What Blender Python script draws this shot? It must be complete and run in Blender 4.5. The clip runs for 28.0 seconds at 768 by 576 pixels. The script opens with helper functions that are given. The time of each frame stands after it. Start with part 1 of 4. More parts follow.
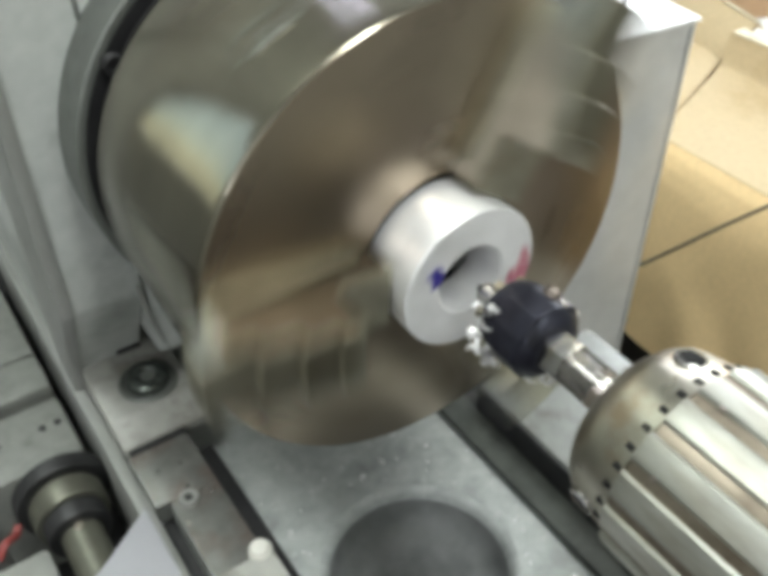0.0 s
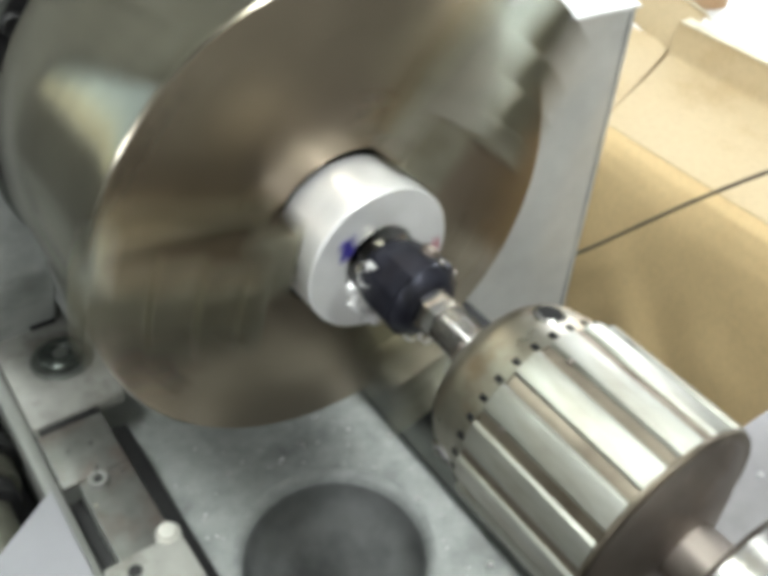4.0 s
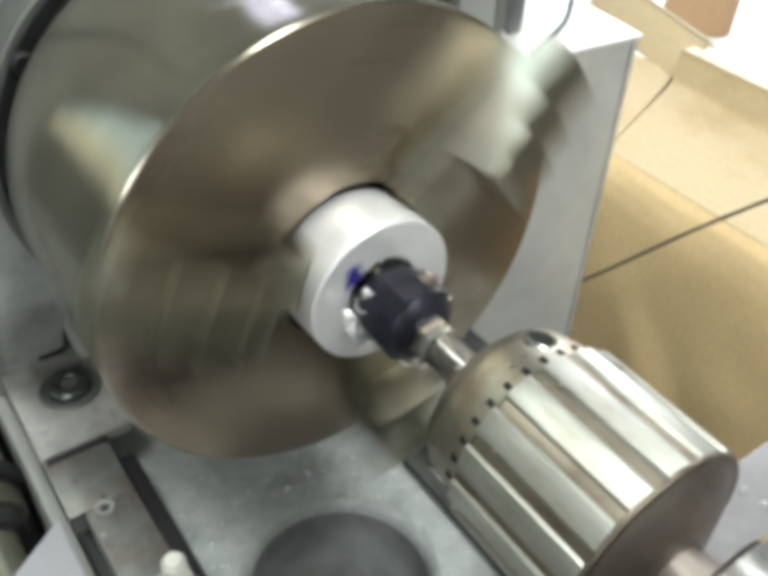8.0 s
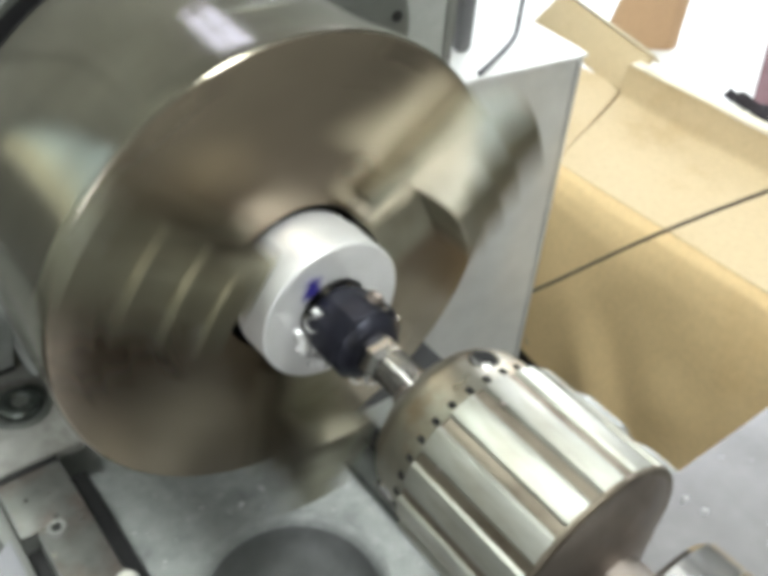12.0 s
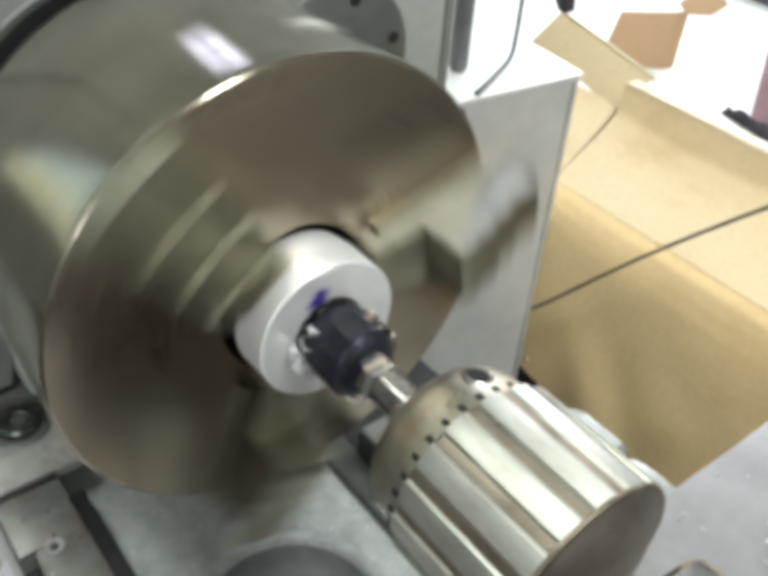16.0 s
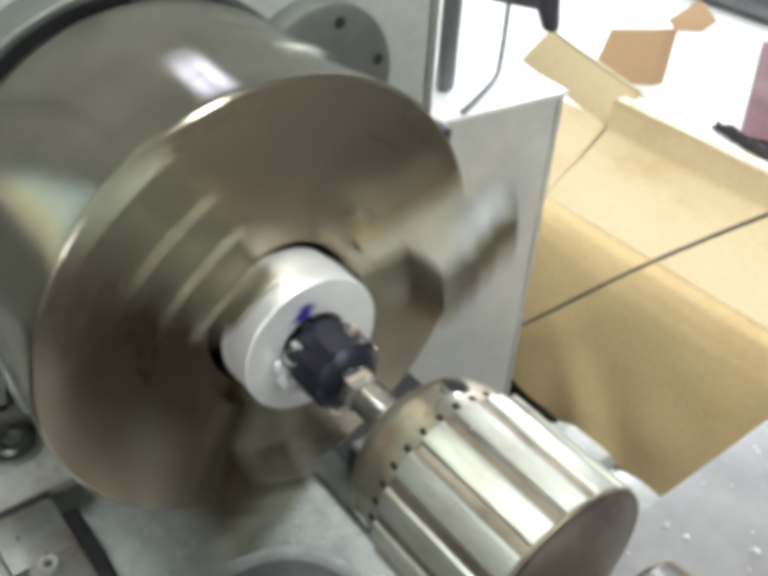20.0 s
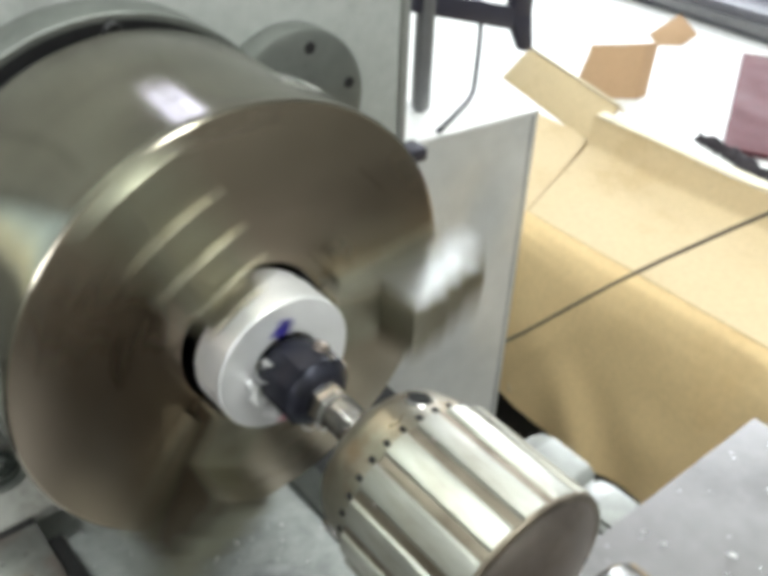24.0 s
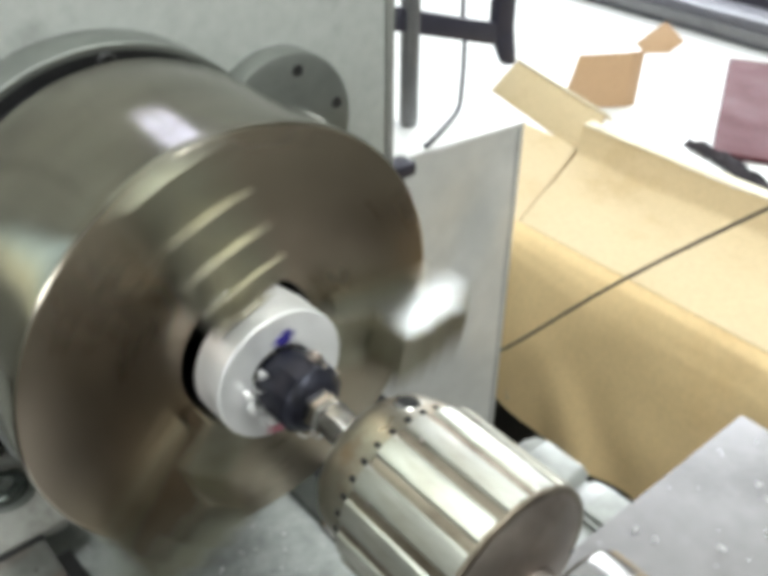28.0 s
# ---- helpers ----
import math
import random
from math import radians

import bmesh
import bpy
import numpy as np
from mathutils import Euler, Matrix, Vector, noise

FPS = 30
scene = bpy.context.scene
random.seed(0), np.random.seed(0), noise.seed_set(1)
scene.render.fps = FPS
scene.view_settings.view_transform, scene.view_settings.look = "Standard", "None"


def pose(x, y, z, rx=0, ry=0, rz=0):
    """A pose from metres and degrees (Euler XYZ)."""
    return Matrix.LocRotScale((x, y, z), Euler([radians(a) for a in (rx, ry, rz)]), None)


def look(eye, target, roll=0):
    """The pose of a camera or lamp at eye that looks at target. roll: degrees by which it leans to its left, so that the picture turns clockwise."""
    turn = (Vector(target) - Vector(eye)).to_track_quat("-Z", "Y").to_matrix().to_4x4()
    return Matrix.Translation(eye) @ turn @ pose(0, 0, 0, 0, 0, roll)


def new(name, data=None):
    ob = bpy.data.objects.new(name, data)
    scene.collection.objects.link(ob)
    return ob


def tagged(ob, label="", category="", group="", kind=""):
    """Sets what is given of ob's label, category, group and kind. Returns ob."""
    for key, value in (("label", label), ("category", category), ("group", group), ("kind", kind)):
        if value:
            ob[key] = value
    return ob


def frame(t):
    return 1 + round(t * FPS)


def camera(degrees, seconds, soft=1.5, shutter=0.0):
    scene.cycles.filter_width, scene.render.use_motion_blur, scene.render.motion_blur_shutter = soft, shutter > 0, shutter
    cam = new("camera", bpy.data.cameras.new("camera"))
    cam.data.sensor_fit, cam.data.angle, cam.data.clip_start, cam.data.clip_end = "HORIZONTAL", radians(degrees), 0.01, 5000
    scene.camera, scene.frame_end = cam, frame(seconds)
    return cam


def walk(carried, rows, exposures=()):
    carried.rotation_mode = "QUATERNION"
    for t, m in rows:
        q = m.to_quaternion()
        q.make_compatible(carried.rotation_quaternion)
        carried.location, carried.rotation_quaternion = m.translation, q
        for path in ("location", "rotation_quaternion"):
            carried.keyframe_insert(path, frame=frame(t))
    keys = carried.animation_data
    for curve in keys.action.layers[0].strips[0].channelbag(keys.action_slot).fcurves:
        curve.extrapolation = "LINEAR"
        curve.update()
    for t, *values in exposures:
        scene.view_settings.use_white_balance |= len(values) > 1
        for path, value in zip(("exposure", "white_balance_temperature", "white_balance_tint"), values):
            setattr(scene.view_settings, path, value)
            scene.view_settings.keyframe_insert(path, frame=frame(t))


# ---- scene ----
# A lathe at work: a three-jaw chuck turns an aluminium ring, a cutter in a drill chuck is fed into it.
# The lathe's axis is the y axis, the chuck's front face lies at y = 0, the headstock is towards +y.
cam = camera(47.34, 28.0, soft=6.4, shutter=1.4)
PATH = [
    (0, -0.1660, -0.2141, 0.2093, 49.64, 0.29, -33.83),
    (0.5, -0.1631, -0.2164, 0.2070, 49.43, 0.14, -34.07),
    (1, -0.1581, -0.2183, 0.2062, 49.51, -0.28, -33.94),
    (1.5, -0.1613, -0.2167, 0.2059, 49.26, -0.80, -34.12),
    (2, -0.1616, -0.2138, 0.2042, 49.01, -1.14, -34.18),
    (2.5, -0.1586, -0.2157, 0.2037, 48.95, -0.48, -34.62),
    (3, -0.1551, -0.2215, 0.2021, 48.68, -1.15, -34.95),
    (3.5, -0.1541, -0.2174, 0.2064, 49.57, -1.36, -34.54),
    (4, -0.1468, -0.2192, 0.2032, 48.48, -2.50, -35.06),
    (4.5, -0.1473, -0.2219, 0.2085, 49.71, -2.28, -34.26),
    (6.5, -0.1489, -0.2218, 0.2069, 49.55, -2.35, -34.00),
    (7, -0.1475, -0.2231, 0.2065, 49.41, -2.53, -34.63),
    (7.5, -0.1483, -0.2226, 0.2072, 49.91, -2.21, -34.63),
    (8, -0.1462, -0.2220, 0.2078, 50.14, -1.96, -34.77),
    (8.5, -0.1489, -0.2221, 0.2100, 50.16, -2.45, -34.99),
    (9, -0.1509, -0.2224, 0.2108, 50.15, -2.71, -35.12),
    (9.5, -0.1509, -0.2227, 0.2117, 50.26, -2.51, -35.30),
    (10, -0.1469, -0.2226, 0.2117, 50.28, -2.36, -35.72),
    (10.5, -0.1462, -0.2230, 0.2103, 50.36, -2.56, -36.20),
    (11, -0.1453, -0.2228, 0.2111, 50.65, -2.37, -36.30),
    (11.5, -0.1448, -0.2256, 0.2141, 51.00, -2.50, -36.98),
    (12, -0.1460, -0.2251, 0.2162, 50.72, -3.49, -37.22),
    (12.5, -0.1457, -0.2235, 0.2157, 50.67, -3.25, -37.29),
    (14.5, -0.1487, -0.2238, 0.2172, 50.97, -3.56, -37.17),
    (15, -0.1417, -0.2297, 0.2163, 51.73, -3.89, -37.60),
    (15.5, -0.1441, -0.2292, 0.2188, 51.72, -3.54, -37.30),
    (16, -0.1456, -0.2279, 0.2184, 51.87, -3.33, -37.25),
    (16.5, -0.1455, -0.2294, 0.2190, 52.27, -3.09, -37.42),
    (17, -0.1460, -0.2308, 0.2198, 52.41, -3.05, -37.41),
    (17.5, -0.1443, -0.2311, 0.2194, 52.49, -2.94, -37.27),
    (18, -0.1449, -0.2314, 0.2185, 52.52, -3.08, -37.55),
    (18.5, -0.1468, -0.2325, 0.2183, 52.60, -3.06, -37.30),
    (19, -0.1455, -0.2342, 0.2200, 52.85, -2.93, -37.51),
    (19.5, -0.1442, -0.2363, 0.2224, 53.14, -2.81, -37.80),
    (20, -0.1451, -0.2370, 0.2227, 53.08, -2.81, -37.77),
    (20.5, -0.1432, -0.2375, 0.2226, 53.40, -2.37, -38.16),
    (21, -0.1439, -0.2378, 0.2221, 53.40, -1.96, -38.33),
    (21.5, -0.1421, -0.2376, 0.2230, 53.70, -2.08, -38.56),
    (23.5, -0.1432, -0.2458, 0.2261, 54.18, -1.66, -38.93),
    (24, -0.1409, -0.2480, 0.2267, 54.40, -1.72, -38.95),
    (24.5, -0.1413, -0.2495, 0.2278, 54.54, -1.59, -38.90),
    (25, -0.1445, -0.2510, 0.2302, 54.77, -1.61, -38.97),
    (25.5, -0.1428, -0.2544, 0.2294, 54.81, -1.58, -39.10),
    (26, -0.1459, -0.2547, 0.2292, 54.61, -2.12, -39.46),
    (26.5, -0.1462, -0.2563, 0.2290, 54.76, -1.85, -39.67),
    (27, -0.1450, -0.2559, 0.2310, 55.35, -1.29, -39.72),
    (27.5, -0.1447, -0.2569, 0.2316, 55.10, -0.97, -39.57),
    (28, -0.1460, -0.2603, 0.2342, 55.35, -0.26, -40.02),
]
walk(cam, [(t, pose(x, y, z, rx, ry, rz)) for t, x, y, z, rx, ry, rz in PATH], [(0.0, 0.11), (16.0, 0.12), (28.0, 0.19)])

# ---- world and light ----
world = bpy.data.worlds.new("workshop_daylight")
scene.world = world
world.use_nodes = True
_n = world.node_tree.nodes
_sky = _n.new("ShaderNodeTexSky")
_sky.sky_type, _sky.sun_disc = "NISHITA", False
_sky.sun_elevation, _sky.sun_rotation = radians(40), radians(20)
world.node_tree.links.new(_sky.outputs[0], _n["Background"].inputs[0])
_n["Background"].inputs[1].default_value = 0.12

ROOM = (-2.3, 2.9, -2.2, 2.4, -1.15, 2.5)      # x, y and z of the workshop
WARM, COOL = (0.95, 0.99, 0.98), (0.86, 0.98, 0.92)
LAMPS = [(-0.9, 1.75, 11, COOL), (-0.8, 0.3, 25, WARM), (1.1, -0.3, 24, WARM), (0.2, -1.45, 36, WARM)]   # unseen ceiling luminaires added to light the machine: place, watts and colour


def area_lamp(name, m, sx, sy, watts, colour):
    data = bpy.data.lights.new(name, "AREA")
    data.shape, data.size, data.size_y, data.energy, data.color = "RECTANGLE", sx, sy, watts, colour
    ob = new(name, data)
    ob.matrix_world = m
    return ob


for _x, _y, _w, _col in LAMPS:
    area_lamp("ceiling_fill", pose(_x, _y, 2.385), 0.55, 1.15, _w, _col)
WINDOWS = [(2.10, 2.80, 0.95, 2.3, 26, (0.90, 0.92, 1.0)), (0.50, 1.00, 0.84, 1.36, 2.6, (0.62, 0.67, 1.0)), (-1.95, -1.0, -0.15, 1.05, 1.7, (0.80, 1.0, 0.80))]   # x and z of the openings, watts, colour; the first is added fill for the bench
for _a, _b, _c, _d, _w, _col in WINDOWS:
    area_lamp("window_light", look(((_a + _b) / 2, 2.42, (_c + _d) / 2), ((_a + _b) / 2, 0.0, (_c + _d) / 2)), _b - _a - 0.1, _d - _c - 0.1, _w, _col)
EAST = (0.8, 2.35, 0.05, 1.6)       # y and z of the window in the east wall
area_lamp("window_light", look((2.92, 1.575, 0.825), (0.0, 1.575, 0.825)), 1.45, 1.45, 62, (0.92, 0.96, 1.0))
WEST = (-1.9, -1.1, 0.6, 1.9)      # y and z of the small window in the west wall, unseen, added for the rim's glint
area_lamp("window_light", look((-2.32, -1.5, 1.25), (0.0, -1.5, 1.25)), 0.7, 1.2, 24, (0.97, 0.98, 1.0))


# ---- materials ----
def material(name, colour, rough=0.5, metal=0.0, spread=0.12, grain=60.0, bump=0.12, stain=None, stain_at=0.55,
             stain_scale=9.0, coat=0.0, turned=0.0, along=1.0):
    """A surface with fine grain, broad stains and relief. turned: strength of turning marks round the y axis.
    along: how far grain and stains are drawn out along y."""
    m = bpy.data.materials.new(name)
    m.use_nodes = True
    nt = m.node_tree
    bs = nt.nodes["Principled BSDF"]
    L = nt.links.new
    tc = nt.nodes.new("ShaderNodeTexCoord")
    drawn = nt.nodes.new("ShaderNodeMapping")
    drawn.inputs["Scale"].default_value = (1, 1 / along, 1)
    L(tc.outputs["Object"], drawn.inputs["Vector"])
    fine = nt.nodes.new("ShaderNodeTexNoise")
    fine.inputs["Scale"].default_value, fine.inputs["Detail"].default_value = grain, 6
    L(drawn.outputs[0], fine.inputs["Vector"])
    broad = nt.nodes.new("ShaderNodeTexNoise")
    broad.inputs["Scale"].default_value, broad.inputs["Detail"].default_value = stain_scale, 5
    broad.inputs["Roughness"].default_value = 0.62
    L(drawn.outputs[0], broad.inputs["Vector"])
    ramp = nt.nodes.new("ShaderNodeMapRange")
    ramp.inputs[1].default_value, ramp.inputs[2].default_value = 0.3, 0.7
    ramp.inputs[3].default_value, ramp.inputs[4].default_value = 1 - spread, 1 + spread
    L(fine.outputs["Fac"], ramp.inputs[0])
    mix = nt.nodes.new("ShaderNodeMix")
    mix.data_type = "RGBA"
    mix.inputs["A"].default_value = (*colour, 1)
    mix.inputs["B"].default_value = (*(stain or [c * 0.62 for c in colour]), 1)
    edge = nt.nodes.new("ShaderNodeMapRange")
    edge.inputs[1].default_value, edge.inputs[2].default_value = stain_at, stain_at + 0.16
    edge.inputs[4].default_value = 0.85
    L(broad.outputs["Fac"], edge.inputs[0])
    L(edge.outputs[0], mix.inputs["Factor"])
    mul = nt.nodes.new("ShaderNodeVectorMath")
    mul.operation = "SCALE"
    L(mix.outputs["Result"], mul.inputs[0])
    L(ramp.outputs[0], mul.inputs["Scale"])
    L(mul.outputs[0], bs.inputs["Base Color"])
    rr = nt.nodes.new("ShaderNodeMapRange")
    rr.inputs[1].default_value, rr.inputs[2].default_value = 0.3, 0.75
    rr.inputs[3].default_value, rr.inputs[4].default_value = max(rough - 0.08, 0.04), min(rough + 0.14, 1)
    L(broad.outputs["Fac"], rr.inputs[0])
    L(rr.outputs[0], bs.inputs["Roughness"])
    bs.inputs["Metallic"].default_value = metal
    bs.inputs["Coat Weight"].default_value = coat
    height = fine.outputs["Fac"]
    if turned:
        sep = nt.nodes.new("ShaderNodeSeparateXYZ")
        L(tc.outputs["Object"], sep.inputs[0])
        com = nt.nodes.new("ShaderNodeCombineXYZ")
        L(sep.outputs[0], com.inputs[0])
        L(sep.outputs[2], com.inputs[1])
        rad = nt.nodes.new("ShaderNodeVectorMath")
        rad.operation = "LENGTH"
        L(com.outputs[0], rad.inputs[0])
        mark = nt.nodes.new("ShaderNodeCombineXYZ")
        L(rad.outputs["Value"], mark.inputs[0])
        L(sep.outputs[1], mark.inputs[1])
        wave = nt.nodes.new("ShaderNodeTexNoise")
        wave.inputs["Scale"].default_value, wave.inputs["Detail"].default_value = 900, 3
        L(mark.outputs[0], wave.inputs["Vector"])
        add = nt.nodes.new("ShaderNodeMath")
        add.operation = "MULTIPLY_ADD"
        add.inputs[1].default_value = turned
        L(wave.outputs["Fac"], add.inputs[0])
        L(fine.outputs["Fac"], add.inputs[2])
        height = add.outputs[0]
    bp = nt.nodes.new("ShaderNodeBump")
    bp.inputs["Strength"].default_value, bp.inputs["Distance"].default_value = bump, 0.001
    L(height, bp.inputs["Height"])
    L(bp.outputs[0], bs.inputs["Normal"])
    return m


def glowing(name, colour, strength):
    m = bpy.data.materials.new(name)
    m.use_nodes = True
    bs = m.node_tree.nodes["Principled BSDF"]
    bs.inputs["Base Color"].default_value = (*colour, 1)
    bs.inputs["Emission Color"].default_value = (*colour, 1)
    bs.inputs["Emission Strength"].default_value = strength
    return m


STEEL = material("turned_steel", (0.335, 0.278, 0.214), 0.29, 1.0, 0.08, 40, 0.012, (0.294, 0.240, 0.182), 0.52, 14, turned=1.0)
BODY = material("chuck_body_steel", (0.315, 0.289, 0.230), 0.17, 1.0, 0.12, 50, 0.05, (0.218, 0.189, 0.144), 0.50, 16, turned=1.2)
TIP = material("bright_jaw_steel", (0.455, 0.470, 0.440), 0.28, 1.0, 0.1, 90, 0.04, (0.34, 0.345, 0.31), 0.55, 30)
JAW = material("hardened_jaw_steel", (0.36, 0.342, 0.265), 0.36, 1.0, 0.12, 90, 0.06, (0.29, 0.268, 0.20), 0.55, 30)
# darker jaw steel: a flank's dim reflection is put into the colour
DIM_FLANK = material("dim_jaw_flank", (0.125, 0.106, 0.080), 0.36, 1.0, 0.12, 90, 0.06, (0.09, 0.075, 0.055), 0.55, 30)
ALUMINIUM = material("machined_aluminium", (0.94, 0.94, 0.94), 0.38, 0.55, 0.06, 120, 0.05, (0.76, 0.76, 0.74), 0.58, 60, turned=1.0)
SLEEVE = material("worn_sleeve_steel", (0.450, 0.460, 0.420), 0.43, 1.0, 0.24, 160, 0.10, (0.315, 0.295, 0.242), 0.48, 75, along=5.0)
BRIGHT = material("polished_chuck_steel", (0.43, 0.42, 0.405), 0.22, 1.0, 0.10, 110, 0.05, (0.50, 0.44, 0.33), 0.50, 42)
GROOVE = material("dark_groove_steel", (0.25, 0.215, 0.168), 0.40, 1.0, 0.15, 90, 0.08, (0.13, 0.105, 0.08), 0.5, 30)
NOSE = material("worn_nose_steel", (0.43, 0.41, 0.34), 0.34, 1.0, 0.12, 120, 0.06, (0.31, 0.24, 0.16), 0.49, 55)
DARK_END = material("dull_end_steel", (0.30, 0.262, 0.235), 0.48, 1.0, 0.12, 70, 0.06, (0.23, 0.19, 0.165), 0.5, 30)
BLACK_TOOL = material("black_oxide_steel", (0.028, 0.029, 0.042), 0.34, 0.6, 0.2, 160, 0.10, (0.012, 0.012, 0.015), 0.5, 90)
FOOT = material("pale_worn_foot_paint", (0.36, 0.36, 0.33), 0.42, 0.0, 0.10, 120, 0.12, (0.17, 0.16, 0.135), 0.50, 40, coat=0.2)
BOLT = material("oily_bolt_steel", (0.22, 0.245, 0.23), 0.16, 0.9, 0.1, 90, 0.05, (0.09, 0.10, 0.095), 0.5, 60)
SHAFT = material("oily_shaft_steel", (0.17, 0.17, 0.135), 0.36, 0.6, 0.14, 120, 0.08, (0.09, 0.088, 0.07), 0.52, 30)
GEARBOX_PAINT = material("oily_gearbox_paint", (0.165, 0.17, 0.155), 0.45, 0.0, 0.12, 120, 0.12, (0.085, 0.085, 0.075), 0.52, 24, coat=0.15)
IVORY = material("ivory_knob_plastic", (0.74, 0.73, 0.66), 0.4, 0.0, 0.05, 120, 0.03)
CAST = material("grey_green_machine_paint", (0.425, 0.442, 0.420), 0.38, 0.0, 0.07, 120, 0.10, (0.235, 0.245, 0.225), 0.54, 14, coat=0.25)
COLLAR = material("collar_iron", (0.17, 0.18, 0.165), 0.45, 0.5, 0.10, 90, 0.08, (0.13, 0.13, 0.12), 0.55, 20)
# near-black iron, also painted where gaps and recesses are only shaded
GAP = material("dark_iron_and_shade", (0.030, 0.030, 0.031), 0.45, 0.3, 0.2, 60, 0.1, (0.015, 0.015, 0.016), 0.5, 20)
# black that stands for the darkness inside small holes and gaps
VOID = material("black_hole_shade", (0.006, 0.006, 0.006), 0.95, 0.0, 0.1, 60, 0.1)
# dark tone for the shade that falls beside the rear way
WAY_SHADE = material("way_shade_iron", (0.068, 0.074, 0.066), 0.55, 0.0, 0.16, 90, 0.15, (0.035, 0.037, 0.033), 0.5, 30)
# matt dark brown for the unseen blocks that the chuck face reflects
DARK_BLOCK = material("matt_dark_block", (0.045, 0.034, 0.022), 0.92, 0.0, 0.2, 60, 0.2, (0.025, 0.02, 0.014), 0.5, 20)
BED = material("ground_bed_iron", (0.36, 0.37, 0.35), 0.42, 0.55, 0.10, 130, 0.08, (0.20, 0.19, 0.17), 0.55, 22)
STRIP = material("stained_strip_steel", (0.21, 0.21, 0.195), 0.38, 0.55, 0.14, 130, 0.1, (0.17, 0.13, 0.11), 0.5, 35)
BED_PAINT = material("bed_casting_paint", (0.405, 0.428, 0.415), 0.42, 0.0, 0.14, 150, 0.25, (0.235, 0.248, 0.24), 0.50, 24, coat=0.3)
# web paint darkened: the shade inside the hollow is in this colour
BOWL_SHADE = material("shaded_bowl_paint", (0.17, 0.177, 0.175), 0.50, 0.0, 0.14, 90, 0.12, (0.09, 0.094, 0.097), 0.5, 14)
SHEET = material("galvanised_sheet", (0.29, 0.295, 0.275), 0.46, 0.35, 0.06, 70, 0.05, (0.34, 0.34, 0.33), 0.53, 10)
# front card lightened and top card toned down to even out their light
CARD = material("corrugated_cardboard", (0.74, 0.542, 0.290), 0.85, 0.0, 0.05, 160, 0.10, (0.68, 0.475, 0.24), 0.56, 6)
CARD_DIM = material("toned_down_cardboard", (0.555, 0.438, 0.272), 0.85, 0.0, 0.06, 160, 0.08, (0.49, 0.37, 0.215), 0.55, 11)
PLATE = material("scratched_grey_plate", (0.225, 0.216, 0.216), 0.42, 0.4, 0.08, 90, 0.06, (0.165, 0.158, 0.158), 0.52, 16)
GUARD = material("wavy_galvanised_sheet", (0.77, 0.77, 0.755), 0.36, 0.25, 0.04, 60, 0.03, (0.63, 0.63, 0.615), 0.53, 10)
CARTON = material("brown_carton_board", (0.46, 0.30, 0.175), 0.85, 0.0, 0.05, 160, 0.08, (0.38, 0.24, 0.13), 0.56, 8)
CARD_EDGE = material("corrugated_edge", (0.82, 0.75, 0.58), 0.9, 0.0, 0.15, 400, 0.2)
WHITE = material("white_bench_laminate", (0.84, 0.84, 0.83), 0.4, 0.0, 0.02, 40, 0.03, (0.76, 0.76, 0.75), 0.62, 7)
PALE = material("pale_paper", (0.36, 0.36, 0.385), 0.6, 0.0, 0.03, 60, 0.05, (0.32, 0.32, 0.35), 0.55, 20)
RAG = material("dark_rag_cloth", (0.03, 0.025, 0.03), 0.95, 0.0, 0.3, 120, 0.3)
RED = material("dull_red_cloth_board", (0.105, 0.021, 0.029), 0.6, 0.0, 0.10, 120, 0.1, (0.085, 0.016, 0.022), 0.55, 9)
RED_PAINT = material("red_paint", (0.24, 0.05, 0.045), 0.4, 0.0, 0.1, 90, 0.05)
PINK = material("pink_layout_dye", (0.70, 0.26, 0.34), 0.45, 0.5, 0.15, 200, 0.05)
BLUE = material("blue_marker_ink", (0.05, 0.04, 0.30), 0.4, 0.3, 0.15, 200, 0.05)
PLASTIC = material("black_plastic", (0.035, 0.033, 0.05), 0.4, 0.0, 0.1, 120, 0.05)
POST = material("grey_enamel_post", (0.17, 0.17, 0.175), 0.4, 0.2, 0.1, 60, 0.05, (0.12, 0.12, 0.125), 0.5, 9)
GREY_BAR = material("grey_enamel", (0.13, 0.13, 0.15), 0.4, 0.2, 0.1, 60, 0.05, (0.12, 0.12, 0.13), 0.5, 9)
CABLE = material("brown_black_cable_sheath", (0.085, 0.072, 0.062), 0.5, 0.0, 0.1, 200, 0.05)
WALL = material("workshop_wall_paint", (0.31, 0.315, 0.295), 0.8, 0.0, 0.04, 30, 0.1, (0.25, 0.252, 0.23), 0.55, 2)
FLOOR = material("dark_concrete", (0.06, 0.05, 0.04), 0.75, 0.0, 0.15, 40, 0.2, (0.035, 0.03, 0.025), 0.52, 3)
CEILING = material("ceiling_board", (0.55, 0.56, 0.54), 0.8, 0.0, 0.04, 40, 0.08)
GLOW = glowing("tube_diffuser", (0.93, 1.0, 0.90), 3.0)


# ---- mesh helpers ----
def finish(ob, sharp=32):
    me = ob.data
    for p in me.polygons:
        p.use_smooth = True
    me.set_sharp_from_angle(angle=radians(sharp))
    return ob


def part(name, bm, mat, parent=None, label="", sharp=32):
    bmesh.ops.recalc_face_normals(bm, faces=bm.faces)
    me = bpy.data.meshes.new(name)
    bm.to_mesh(me)
    bm.free()
    me.materials.append(mat)
    ob = new(name, me)
    finish(ob, sharp)
    if parent is not None:
        ob.parent = parent
    return tagged(ob, label)


